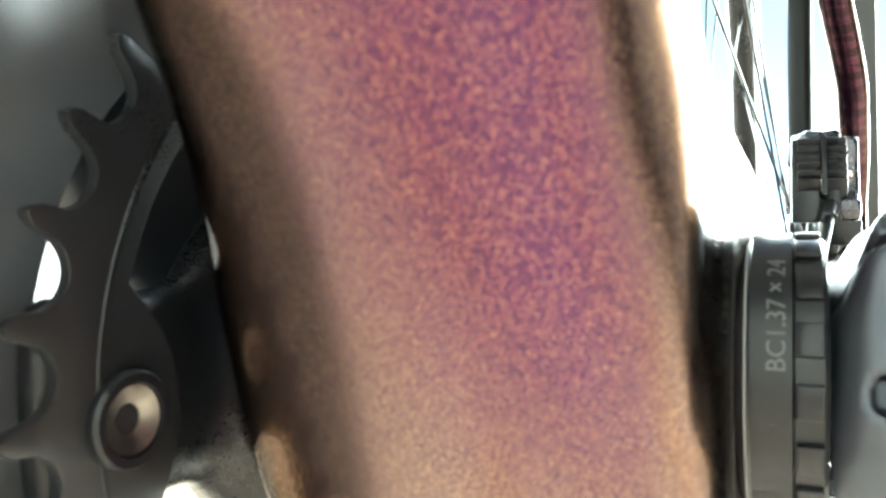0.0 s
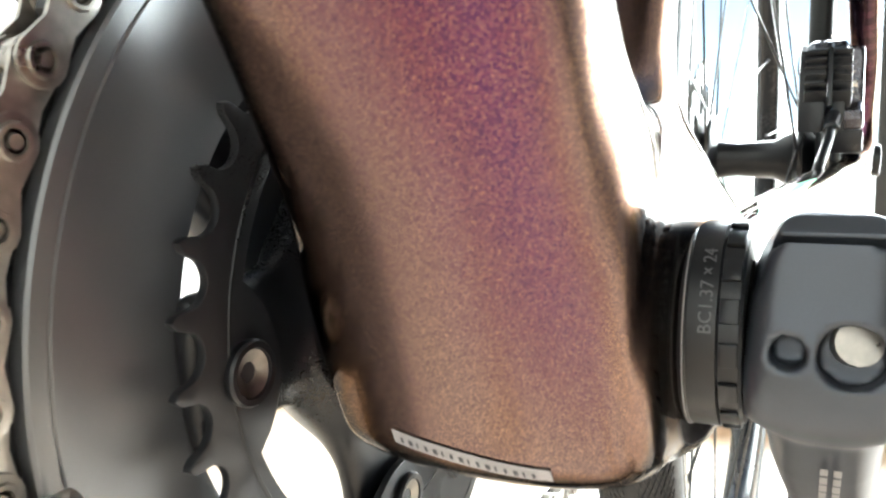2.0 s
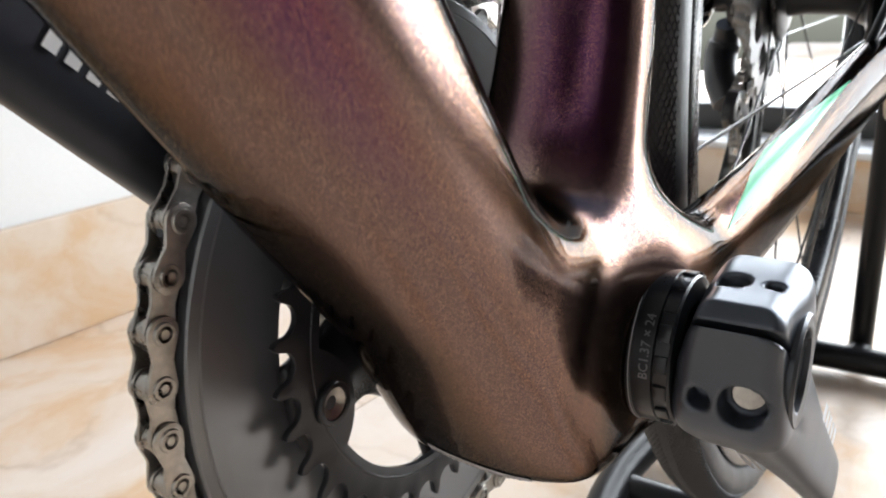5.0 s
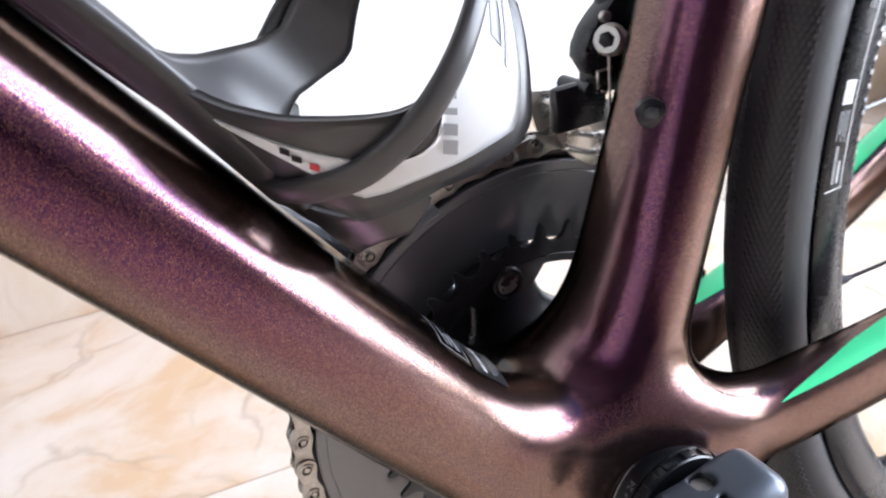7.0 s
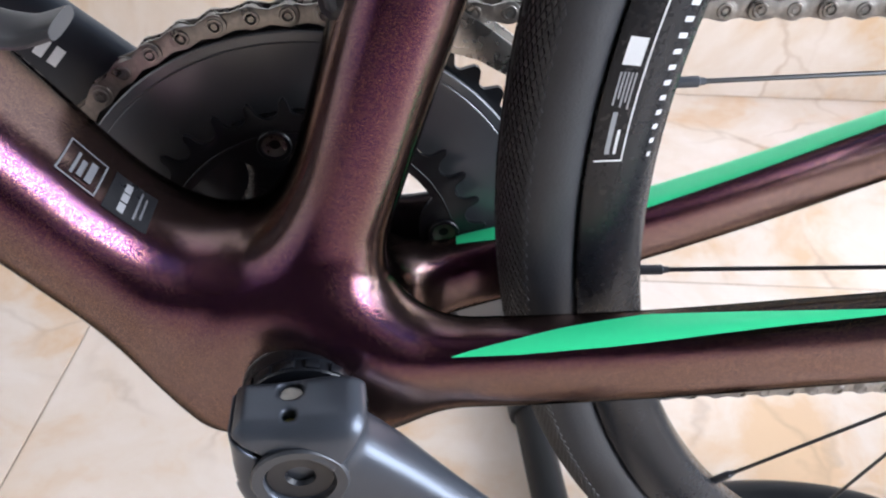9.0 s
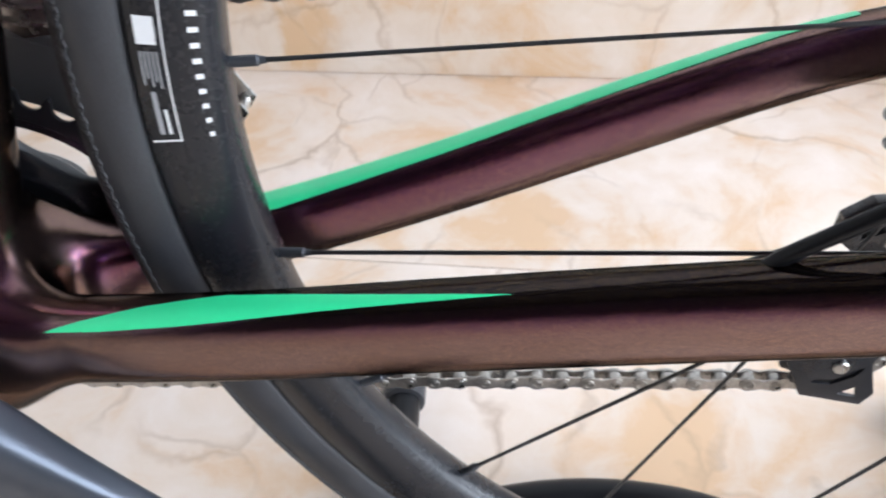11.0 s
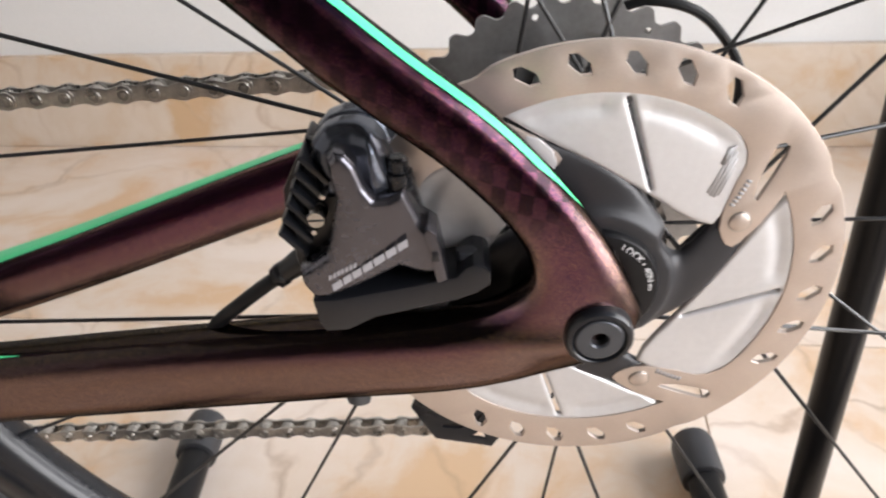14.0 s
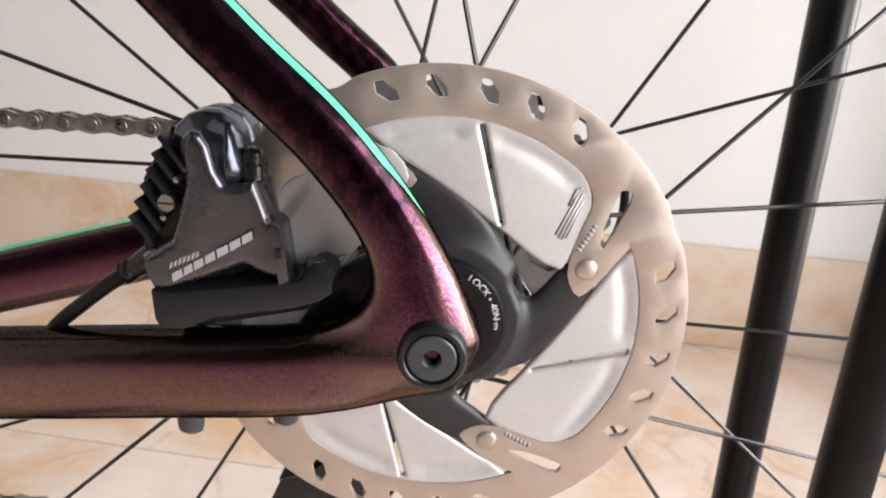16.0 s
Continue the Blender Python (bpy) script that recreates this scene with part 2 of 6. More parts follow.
def marble(name, base, seed):
    """Polished beige marble with brown veins."""
    m = bpy.data.materials.new(name)
    m.use_nodes = True
    n, l = m.node_tree.nodes, m.node_tree.links
    p = n["Principled BSDF"]
    co = n.new("ShaderNodeTexCoord")
    mp = n.new("ShaderNodeMapping")
    mp.inputs["Location"].default_value = (seed, seed * 0.7, seed * 1.3)
    info = n.new("ShaderNodeObjectInfo")
    shift = n.new("ShaderNodeVectorMath")
    shift.operation = "MULTIPLY_ADD"
    shift.inputs[1].default_value = (7.0, 4.0, 5.0)
    l.new(info.outputs["Random"], shift.inputs[0])
    l.new(co.outputs["Object"], shift.inputs[2])
    l.new(shift.outputs[0], mp.inputs["Vector"])
    warp = n.new("ShaderNodeTexNoise")
    warp.inputs["Scale"].default_value, warp.inputs["Detail"].default_value = 3.0, 6
    l.new(mp.outputs[0], warp.inputs["Vector"])
    ws = n.new("ShaderNodeVectorMath")
    ws.operation = "SCALE"
    ws.inputs["Scale"].default_value = 0.35
    l.new(warp.outputs["Color"], ws.inputs[0])
    add = n.new("ShaderNodeVectorMath")
    l.new(mp.outputs[0], add.inputs[0])
    l.new(ws.outputs[0], add.inputs[1])
    clouds = n.new("ShaderNodeTexNoise")
    clouds.inputs["Scale"].default_value, clouds.inputs["Detail"].default_value = 9.0, 8
    clouds.inputs["Roughness"].default_value = 0.6
    l.new(add.outputs[0], clouds.inputs["Vector"])
    ramp = n.new("ShaderNodeValToRGB")
    e = ramp.color_ramp.elements
    e[0].position, e[0].color = 0.36, (base[0] * 0.93, base[1] * 0.78, base[2] * 0.60, 1)
    e[1].position, e[1].color = 0.66, (base[0] * 1.07, base[1] * 1.12, base[2] * 1.20, 1)
    k = e.new(0.5)
    k.color = (*base, 1)
    l.new(clouds.outputs["Fac"], ramp.inputs[0])
    colour = ramp.outputs["Color"]
    for scale, width, strength in ((2.6, 0.014, 0.55), (5.5, 0.028, 0.36)):
        vein = n.new("ShaderNodeTexVoronoi")
        vein.feature = "DISTANCE_TO_EDGE"
        vein.inputs["Scale"].default_value = scale
        l.new(add.outputs[0], vein.inputs["Vector"])
        line = n.new("ShaderNodeMapRange")
        line.inputs["From Min"].default_value, line.inputs["From Max"].default_value = 0.0, width
        line.inputs["To Min"].default_value, line.inputs["To Max"].default_value = strength, 0.0
        l.new(vein.outputs["Distance"], line.inputs["Value"])
        gate = n.new("ShaderNodeTexNoise")
        gate.inputs["Scale"].default_value = scale * 1.7
        l.new(mp.outputs[0], gate.inputs["Vector"])
        gm = n.new("ShaderNodeMapRange")
        gm.inputs["From Min"].default_value, gm.inputs["From Max"].default_value = 0.42, 0.62
        l.new(gate.outputs["Fac"], gm.inputs["Value"])
        mul = n.new("ShaderNodeMath")
        mul.operation = "MULTIPLY"
        l.new(line.outputs[0], mul.inputs[0])
        l.new(gm.outputs[0], mul.inputs[1])
        mixc = n.new("ShaderNodeMix")
        mixc.data_type = "RGBA"
        mixc.inputs[7].default_value = (0.42, 0.28, 0.17, 1)
        l.new(mul.outputs[0], mixc.inputs[0])
        l.new(colour, mixc.inputs[6])
        colour = mixc.outputs[2]
    l.new(colour, p.inputs["Base Color"])
    p.inputs["Roughness"].default_value = 0.34
    p.inputs["Specular IOR Level"].default_value = 0.22
    p.inputs["Coat Weight"].default_value = 0.04
    p.inputs["Coat Roughness"].default_value = 0.12
    return m


PAINT = flake_paint()
MINT = material("mint_lacquer", (0.07, 0.88, 0.36), 0.4, coat=0.3, vary=0.03)
MARBLE = marble("floor_marble", (0.79, 0.655, 0.535), 3.1)
MARBLE_SKIRT = marble("skirting_marble", (0.68, 0.565, 0.45), 8.4)
GROUT = material("tile_grout", (0.46, 0.36, 0.26), 0.8, vary=0.1, vary_scale=40)
PLASTER = material("white_plaster", (0.78, 0.78, 0.77), 0.7, bump=0.15, bump_scale=300, vary=0.03, vary_scale=3)
WARMWALL = material("warm_wall_paint", (0.72, 0.70, 0.67), 0.7, bump=0.1, bump_scale=300, vary=0.04, vary_scale=3)
# ceiling is out of view; its dark colour only deepens reflections in the frame
CEIL = material("unseen_ceiling_dark", (0.085, 0.077, 0.072), 0.8, vary=0.05, vary_scale=2)
UNSEEN_DARK = material("unseen_wall_dark", (0.050, 0.044, 0.043), 0.75, vary=0.05, vary_scale=2)
RUBBER = material("tyre_rubber", (0.030, 0.031, 0.035), 0.47, vary=0.2, bump=0.3, bump_scale=900)
TREAD = material("tread_rubber", (0.050, 0.050, 0.053), 0.55, vary=0.2, bump=0.4, bump_scale=1200)
RIM = material("black_rim", (0.013, 0.014, 0.017), 0.27, vary=0.04, spec=0.45)
BLACK = material("black_anodised", (0.009, 0.010, 0.013), 0.30, vary=0.15, bump=0.08, bump_scale=1500)
SPIDERBLACK = material("spider_black", (0.028, 0.028, 0.031), 0.42, metal=0.2, vary=0.1, bump=0.08, bump_scale=1800)
SATIN = material("satin_black_tube", (0.007, 0.007, 0.008), 0.34, vary=0.12, spec=0.25)
DARKGREY = material("dark_grey_anodised", (0.075, 0.08, 0.09), 0.36, metal=0.55, vary=0.1, bump=0.05, bump_scale=2000)
RINGSILVER = material("small_ring_black", (0.040, 0.042, 0.047), 0.30, metal=0.5, vary=0.08, bump=0.05, bump_scale=2200)
CAGEGREY = material("cage_plastic", (0.050, 0.048, 0.049), 0.34, vary=0.1, spec=0.5)
CRANKGREY = material("crank_grey", (0.085, 0.095, 0.115), 0.34, metal=0.6, vary=0.06, bump=0.04, bump_scale=2000)
HOUSEGREY = material("housing_grey", (0.10, 0.11, 0.135), 0.22, metal=0.75, vary=0.06)
CALGREY = material("caliper_grey", (0.125, 0.122, 0.138), 0.26, metal=0.88, vary=0.08)
STEEL = material("bright_steel", (0.62, 0.60, 0.57), 0.28, metal=1.0, vary=0.12, vary_scale=60)
CHAINSTEEL = material("chain_steel", (0.41, 0.39, 0.36), 0.33, metal=0.95, vary=0.25, vary_scale=90, bump=0.05)
ROTORSTEEL = material("rotor_steel", (0.60, 0.52, 0.465), 0.40, metal=0.85, vary=0.05, vary_scale=40, bump=0.06, bump_scale=1500)
FINALU = material("fin_aluminium", (0.64, 0.63, 0.63), 0.52, metal=0.6, vary=0.05)
CASSETTE = material("cassette_steel", (0.30, 0.30, 0.30), 0.38, metal=0.9, vary=0.15, vary_scale=60)
SPOKE = material("black_spoke", (0.015, 0.015, 0.016), 0.3, vary=0.1, spec=0.6)
WHITE = material("white_plastic", (0.75, 0.76, 0.77), 0.35, vary=0.03)
PALEINK = material("pale_print", (0.36, 0.35, 0.37), 0.5, vary=0.05)
WHITEINK = material("white_print", (0.72, 0.72, 0.72), 0.5, vary=0.04)
GREYINK = material("grey_print", (0.30, 0.30, 0.31), 0.5, vary=0.05)
DIMINK = material("dim_print", (0.15, 0.15, 0.16), 0.5, vary=0.1)
FAINTINK = material("faint_print", (0.42, 0.41, 0.41), 0.5, metal=0.3, vary=0.06)
REDINK = material("red_print", (0.55, 0.03, 0.04), 0.5, vary=0.05)
CARBON = material("dark_plastic", (0.016, 0.016, 0.018), 0.3, vary=0.1, spec=0.5)
GLASS_FRAME = material("door_frame_black", (0.03, 0.03, 0.03), 0.4, vary=0.1)

# ---------------------------------------------------------------- mesh helpers


def mesh_ob(name, verts, faces, mat, parent=None, smooth=True, label=""):
    me = bpy.data.meshes.new(name)
    me.from_pydata([tuple(map(float, v)) for v in verts], [], [tuple(map(int, f)) for f in faces])
    me.validate()
    if smooth:
        me.polygons.foreach_set("use_smooth", [True] * len(me.polygons))
    me.materials.append(mat)
    ob = new(name, me)
    if parent is not None:
        ob.parent = parent
    if label:
        tagged(ob, label)
    return ob


def part(name, bm, mat, parent, label="", smooth=True, sharp=35):
    me = bpy.data.meshes.new(name)
    bmesh.ops.recalc_face_normals(bm, faces=bm.faces)
    for e in bm.edges:
        if len(e.link_faces) == 2 and e.calc_face_angle(0) > radians(sharp):
            e.smooth = False
    bm.to_mesh(me)
    bm.free()
    if smooth:
        me.polygons.foreach_set("use_smooth", [True] * len(me.polygons))
    me.materials.append(mat)
    ob = new(name, me)
    if parent is not None:
        ob.parent = parent
    if label:
        tagged(ob, label)
    return ob


def loft(bm, rings, caps=True, closed=False):
    vs = [[bm.verts.new(p) for p in r] for r in rings]
    k = len(vs[0])
    pairs = list(zip(vs, vs[1:])) + ([(vs[-1], vs[0])] if closed else [])
    for a, b in pairs:
        for i in range(k):
            bm.faces.new((a[i], a[(i + 1) % k], b[(i + 1) % k], b[i]))
    if caps and not closed:
        bm.faces.new(vs[0][::-1])
        bm.faces.new(vs[-1])
    return vs


def tube_rings(points, radii, seg=16, squash=1.0):
    pts = [Vector(p) for p in points]
    rings, up = [], None
    for i, p in enumerate(pts):
        d = (pts[min(i + 1, len(pts) - 1)] - pts[max(i - 1, 0)]).normalized()
        if up is None:
            up = d.orthogonal().normalized()
        up = (up - d * up.dot(d)).normalized()
        side = d.cross(up)
        r = radii[i] if isinstance(radii, (list, tuple)) else radii
        rings.append([p + r * (math.cos(a) * up + squash * math.sin(a) * side) for a in (2 * math.pi * k / seg for k in range(seg))])
    return rings


def tube_bm(points, radii, seg=16, caps=True, bm=None):
    bm = bm or bmesh.new()
    loft(bm, tube_rings(points, radii, seg), caps)
    return bm


def smooth_path(points, n=8):
    """Catmull-Rom through the points."""
    p = [Vector(points[0]) * 2 - Vector(points[1])] + [Vector(q) for q in points] + [Vector(points[-1]) * 2 - Vector(points[-2])]
    out = []
    for i in range(1, len(p) - 2):
        a, b, c, d = p[i - 1:i + 3]
        for k in range(n):
            t = k / n
            out.append(0.5 * (2 * b + (c - a) * t + (2 * a - 5 * b + 4 * c - d) * t * t + (3 * b - a - 3 * c + d) * t ** 3))
    out.append(p[-2])
    return out


def lathe_bm(profile, centre, seg=48, bm=None, closed=False):
    """Turns (radius, y) pairs round an axis along y through centre."""
    bm = bm or bmesh.new()
    cx, cy, cz = centre
    rings = []
    for k in range(seg):
        a = 2 * math.pi * k / seg
        rings.append([bm.verts.new((cx + r * math.cos(a), cy + y, cz + r * math.sin(a))) for r, y in profile])
    m = len(profile)
    for k in range(seg):
        a, b = rings[k], rings[(k + 1) % seg]
        for i in range(m if closed else m - 1):
            j = (i + 1) % m
            bm.faces.new((a[i], a[j], b[j], b[i]))
    bmesh.ops.remove_doubles(bm, verts=bm.verts, dist=1e-6)
    bmesh.ops.dissolve_degenerate(bm, edges=bm.edges, dist=1e-7)
    return bm


def plate_bm(loops, y0, y1, bevel=0.0, bm=None):
    """A flat plate across y with holes: loops of (x, z); the first is the outline."""
    bm = bm or bmesh.new()
    edges0, edges1 = [], []
    for loop in loops:
        f = [bm.verts.new((x, y0, z)) for x, z in loop]
        b = [bm.verts.new((x, y1, z)) for x, z in loop]
        k = len(loop)
        edges0 += [bm.edges.new((f[i], f[(i + 1) % k])) for i in range(k)]
        edges1 += [bm.edges.new((b[i], b[(i + 1) % k])) for i in range(k)]
        for i in range(k):
            j = (i + 1) % k
            bm.faces.new((f[i], f[j], b[j], b[i]))
    bmesh.ops.triangle_fill(bm, edges=edges0, use_beauty=True, use_dissolve=False)
    bmesh.ops.triangle_fill(bm, edges=edges1, use_beauty=True, use_dissolve=False)
    bmesh.ops.recalc_face_normals(bm, faces=bm.faces)
    if bevel:
        es = [e for e in bm.edges if len(e.link_faces) == 2 and e.calc_face_angle(0) > 1.0
              and abs(e.verts[0].co.y - e.verts[1].co.y) < 1e-7]
        bmesh.ops.bevel(bm, geom=es, offset=bevel, segments=2, profile=0.6, affect="EDGES", clamp_overlap=True)
    return bm


def box_bm(x0, x1, y0, y1, z0, z1, bevel=0.0, bm=None, seg=2):
    bm = bm or bmesh.new()
    made = bmesh.ops.create_cube(bm, size=1.0)["verts"]
    for v in made:
        v.co = Vector(((x0 + x1) / 2 + v.co.x * (x1 - x0), (y0 + y1) / 2 + v.co.y * (y1 - y0), (z0 + z1) / 2 + v.co.z * (z1 - z0)))
    if bevel:
        es = {e for v in made for e in v.link_edges}
        bmesh.ops.bevel(bm, geom=list(es), offset=bevel, segments=seg, profile=0.5, affect="EDGES", clamp_overlap=True)
    return bm


def circle(cx, cz, r, n=24, a0=0.0):
    return [(cx + r * math.cos(a0 + 2 * math.pi * k / n), cz + r * math.sin(a0 + 2 * math.pi * k / n)) for k in range(n)]


def rod_bm(a, b, r, seg=10, bm=None):
    return tube_bm([a, b], r, seg, True, bm)


def lettering_bm(text, size, place, depth=0.0002):
    """Letters of the built-in font, each point laid by place(x, y, h)."""
    cu = bpy.data.curves.new("letters", "FONT")
    cu.body, cu.size, cu.extrude = text, size, depth
    cu.resolution_u = 3
    ob = new("letters", cu)
    me = bpy.data.meshes.new_from_object(ob.evaluated_get(bpy.context.evaluated_depsgraph_get()))
    bpy.data.objects.remove(ob)
    bm = bmesh.new()
    bm.from_mesh(me)
    bpy.data.meshes.remove(me)
    bmesh.ops.subdivide_edges(bm, edges=[e for e in bm.edges if e.calc_length() > size * 0.4], cuts=1)
    for v in bm.verts:
        v.co = place(v.co.x, v.co.y, v.co.z)
    return bm


def surface_net(field, low, high, h):
    """A closed mesh of field(points) = 0 on a grid, drawn tight onto the surface."""
    axes = [np.arange(lo, hi + h, h) for lo, hi in zip(low, high)]
    shape = tuple(len(a) for a in axes)
    f = np.empty(shape, np.float32)
    yy, zz = np.meshgrid(axes[1], axes[2], indexing="ij")
    step = max(1, int(400000 / yy.size))
    for i in range(0, shape[0], step):
        xs = axes[0][i:i + step]
        pts = np.empty((len(xs), *yy.shape, 3), np.float64)
        pts[..., 0], pts[..., 1], pts[..., 2] = xs[:, None, None], yy, zz
        f[i:i + step] = field(pts.reshape(-1, 3)).reshape(len(xs), *yy.shape)
    inside = f < 0
    c = np.zeros(tuple(s - 1 for s in shape), np.int8)
    for dx in (0, 1):
        for dy in (0, 1):
            for dz in (0, 1):
                c += inside[dx:shape[0] - 1 + dx, dy:shape[1] - 1 + dy, dz:shape[2] - 1 + dz]
    cells = np.argwhere((c > 0) & (c < 8))
    index = -np.ones(c.shape, np.int64)
    index[tuple(cells.T)] = np.arange(len(cells))
    pos, num = np.zeros((len(cells), 3)), np.zeros(len(cells))
    corner = [(a, b, d) for a in (0, 1) for b in (0, 1) for d in (0, 1)]
    for p in corner:
        for ax in range(3):
            if p[ax] == 0:
                q = list(p)
                q[ax] = 1
                fa, fb = f[tuple((cells + p).T)], f[tuple((cells + q).T)]
                cut = (fa < 0) != (fb < 0)
                t = np.where(cut, fa / np.where(cut, fa - fb, 1), 0)
                pt = cells + np.array(p, float)
                pt[:, ax] += t
                pos[cut] += pt[cut]
                num[cut] += 1
    verts = np.array(low) + h * pos / num[:, None]
    for _ in range(4):
        d = field(verts)
        g = np.stack([(field(verts + e) - field(verts - e)) / (2e-4) for e in np.eye(3) * 1e-4], 1)
        verts = verts - np.clip(d, -h, h)[:, None] * g / np.maximum((g * g).sum(1), 0.2)[:, None] * 0.9
    faces = []
    for ax in range(3):
        a, b = [k for k in range(3) if k != ax]
        sl0, sl1 = [slice(None)] * 3, [slice(None)] * 3
        sl0[ax], sl1[ax] = slice(0, -1), slice(1, None)
        cross = inside[tuple(sl0)] != inside[tuple(sl1)]
        e = np.argwhere(cross)
        e = e[(e[:, a] > 0) & (e[:, b] > 0) & (e[:, a] < shape[a] - 1) & (e[:, b] < shape[b] - 1)]
        start = inside[tuple(e.T)]
        ids = []
        for da, db in ((1, 1), (0, 1), (0, 0), (1, 0)):
            q = e.copy()
            q[:, a] -= da
            q[:, b] -= db
            ids.append(index[tuple(q.T)])
        quad = np.stack(ids, 1)
        flip = start if ax != 1 else ~start
        quad[~flip] = quad[~flip][:, ::-1]
        faces.append(quad)
    return verts, np.concatenate(faces)


def smin(a, b, k):
    h = np.maximum(k - np.abs(a - b), 0) / k
    return np.minimum(a, b) - h * h * k * 0.25


def smax(a, b, k):
    return -smin(-a, -b, k)


def poly_dist(x, z, loop):
    """Signed distance in the (x, z) plane to a closed outline, negative inside."""
    best, inside = np.full(len(x), 1.0), np.zeros(len(x), bool)
    for (ax, az), (bx, bz) in zip(loop, loop[1:] + loop[:1]):
        ex, ez = bx - ax, bz - az
        k = np.clip(((x - ax) * ex + (z - az) * ez) / (ex * ex + ez * ez), 0, 1)
        best = np.minimum(best, np.hypot(x - ax - k * ex, z - az - k * ez))
        hit = ((az > z) != (bz > z)) & (x < ax + (z - az) / (ez if ez else 1e-9) * ex)
        inside ^= hit
    return np.where(inside, -best, best)


def limb(p, a, b, ra, rb, side=(0, 1, 0), power=2.0):
    """Distance to a straight limb from a to b; ra, rb: half widths (along side, across) at its ends."""
    a, b = np.array(a, float), np.array(b, float)
    d = b - a
    length = np.linalg.norm(d)
    d = d / length
    s = np.array(side, float)
    s = s - d * (s @ d)
    s /= np.linalg.norm(s)
    t = np.cross(d, s)
    rel = p - a
    k = rel @ d
    kc = np.clip(k, 0, length) / length
    u = np.abs(rel @ s) / (ra[0] + (rb[0] - ra[0]) * kc)
    v = np.abs(rel @ t) / (ra[1] + (rb[1] - ra[1]) * kc)
    small = np.minimum(ra[0] + (rb[0] - ra[0]) * kc, ra[1] + (rb[1] - ra[1]) * kc)
    w = (k - np.clip(k, 0, length)) / small
    q = (u ** power + v ** power) ** (1 / power)
    return (np.sqrt(q * q + w * w) - 1) * small


def near(p, low, high, fn, far=0.06):
    """fn at the points inside a box, far elsewhere."""
    out = np.full(len(p), far)
    m = np.all((p > np.array(low)) & (p < np.array(high)), axis=1)
    if m.any():
        out[m] = np.minimum(fn(p[m]), far)
    return out


def chain_of(p, pts, halves, side, power=2.0, pad=0.045):
    """Distance to a bent limb through pts."""
    out = np.full(len(p), 0.06)
    for a, b, ra, rb in zip(pts, pts[1:], halves, halves[1:]):
        lo, hi = np.minimum(a, b) - pad, np.maximum(a, b) + pad
        out = np.minimum(out, near(p, lo, hi, lambda q: limb(q, a, b, ra, rb, side, power)))
    return out


def fine(pts, halves, n=4):
    """The same bent limb in many short steps."""
    q = smooth_path(pts, n)
    h = smooth_path([(a, b, 0) for a, b in halves], n)
    return [np.array(v) for v in q], [(v.x, v.y) for v in h]

# ---------------------------------------------------------------- the room
X0, X1, Y0, Y1, ZC = -1.7, 1.05, -2.6, 0.775, 2.55


def room_box(name, x0, x1, y0, y1, z0, z1, mat, label, category, bevel=0.0):
    ob = part(name, box_bm(x0, x1, y0, y1, z0, z1, bevel), mat, None, smooth=False)
    ob.matrix_world = ROOM
    return tagged(ob, label, category, kind="structure")


floor = room_box("floor", X0 - 0.2, X1 + 2.5, Y0 - 2.0, Y1 + 0.2, -0.08, -0.0010, GROUT, "polished beige marble tiles with brown veins and thin joints", "floor")
TILE, JX, JY = 0.788, -0.255, 0.36
# added out of view, dark so that the frame mirrors little brightness from above
room_box("ceiling", X0 - 0.2, X1 + 0.15, Y0 - 0.2, Y1 + 0.2, ZC, ZC + 0.1, CEIL, "unseen ceiling, set dark to deepen reflections in the frame paint", "ceiling")
room_box("wall_north", X0 - 0.2, X1 + 0.2, Y1, Y1 + 0.15, 0.0, ZC, PLASTER, "white plastered wall beside the bicycle", "wall")
room_box("wall_west", X0 - 0.15, X0, Y0, Y1, 0.0, ZC, WARMWALL, "plain pale painted wall", "wall")
# east wall with the opening of the glazed door
EO0, EO1, EOH = -0.92, 0.6, 2.40
bm = box_bm(X1, X1 + 0.15, EO1, Y1, 0, ZC)
box_bm(X1, X1 + 0.15, Y0, EO0, 0, ZC, bm=bm)
box_bm(X1, X1 + 0.15, EO0, EO1, EOH, ZC, bm=bm)
ob = part("wall_east", bm, PLASTER, None, smooth=False)
ob.matrix_world = ROOM
tagged(ob, "white wall with a wide glazed door opening", "wall", kind="structure")
# added behind the eye, out of view; dark to give the stays dark reflections
room_box("wall_south", X0, X1, Y0 - 0.15, Y0, 0.0, ZC, UNSEEN_DARK, "unseen wall behind the eye, set dark to deepen reflections in the frame paint", "wall")
SKIRT_H = 0.141
room_box("baseboard", X0, X1, Y1 - 0.012, Y1 - 0.0005, 0.0005, SKIRT_H, MARBLE_SKIRT, "beige marble skirting along the white wall", "skirting", 0.002)

room_box("threshold", X1 + 0.001, X1 + 0.149, EO0 + 0.001, EO1 - 0.001, 0.0005, 0.080, MARBLE_SKIRT, "beige marble door threshold", "threshold", 0.002)
room_box("door_sill", X1 + 0.0, X1 + 0.149, EO0 + 0.001, EO1 - 0.001, 0.0805, 0.092, WHITE, "white door sill", "sill", 0.003)
door = new("door_1")
door.matrix_world = ROOM
tagged(door, "black framed glazed door full of daylight", "door", kind="structure")
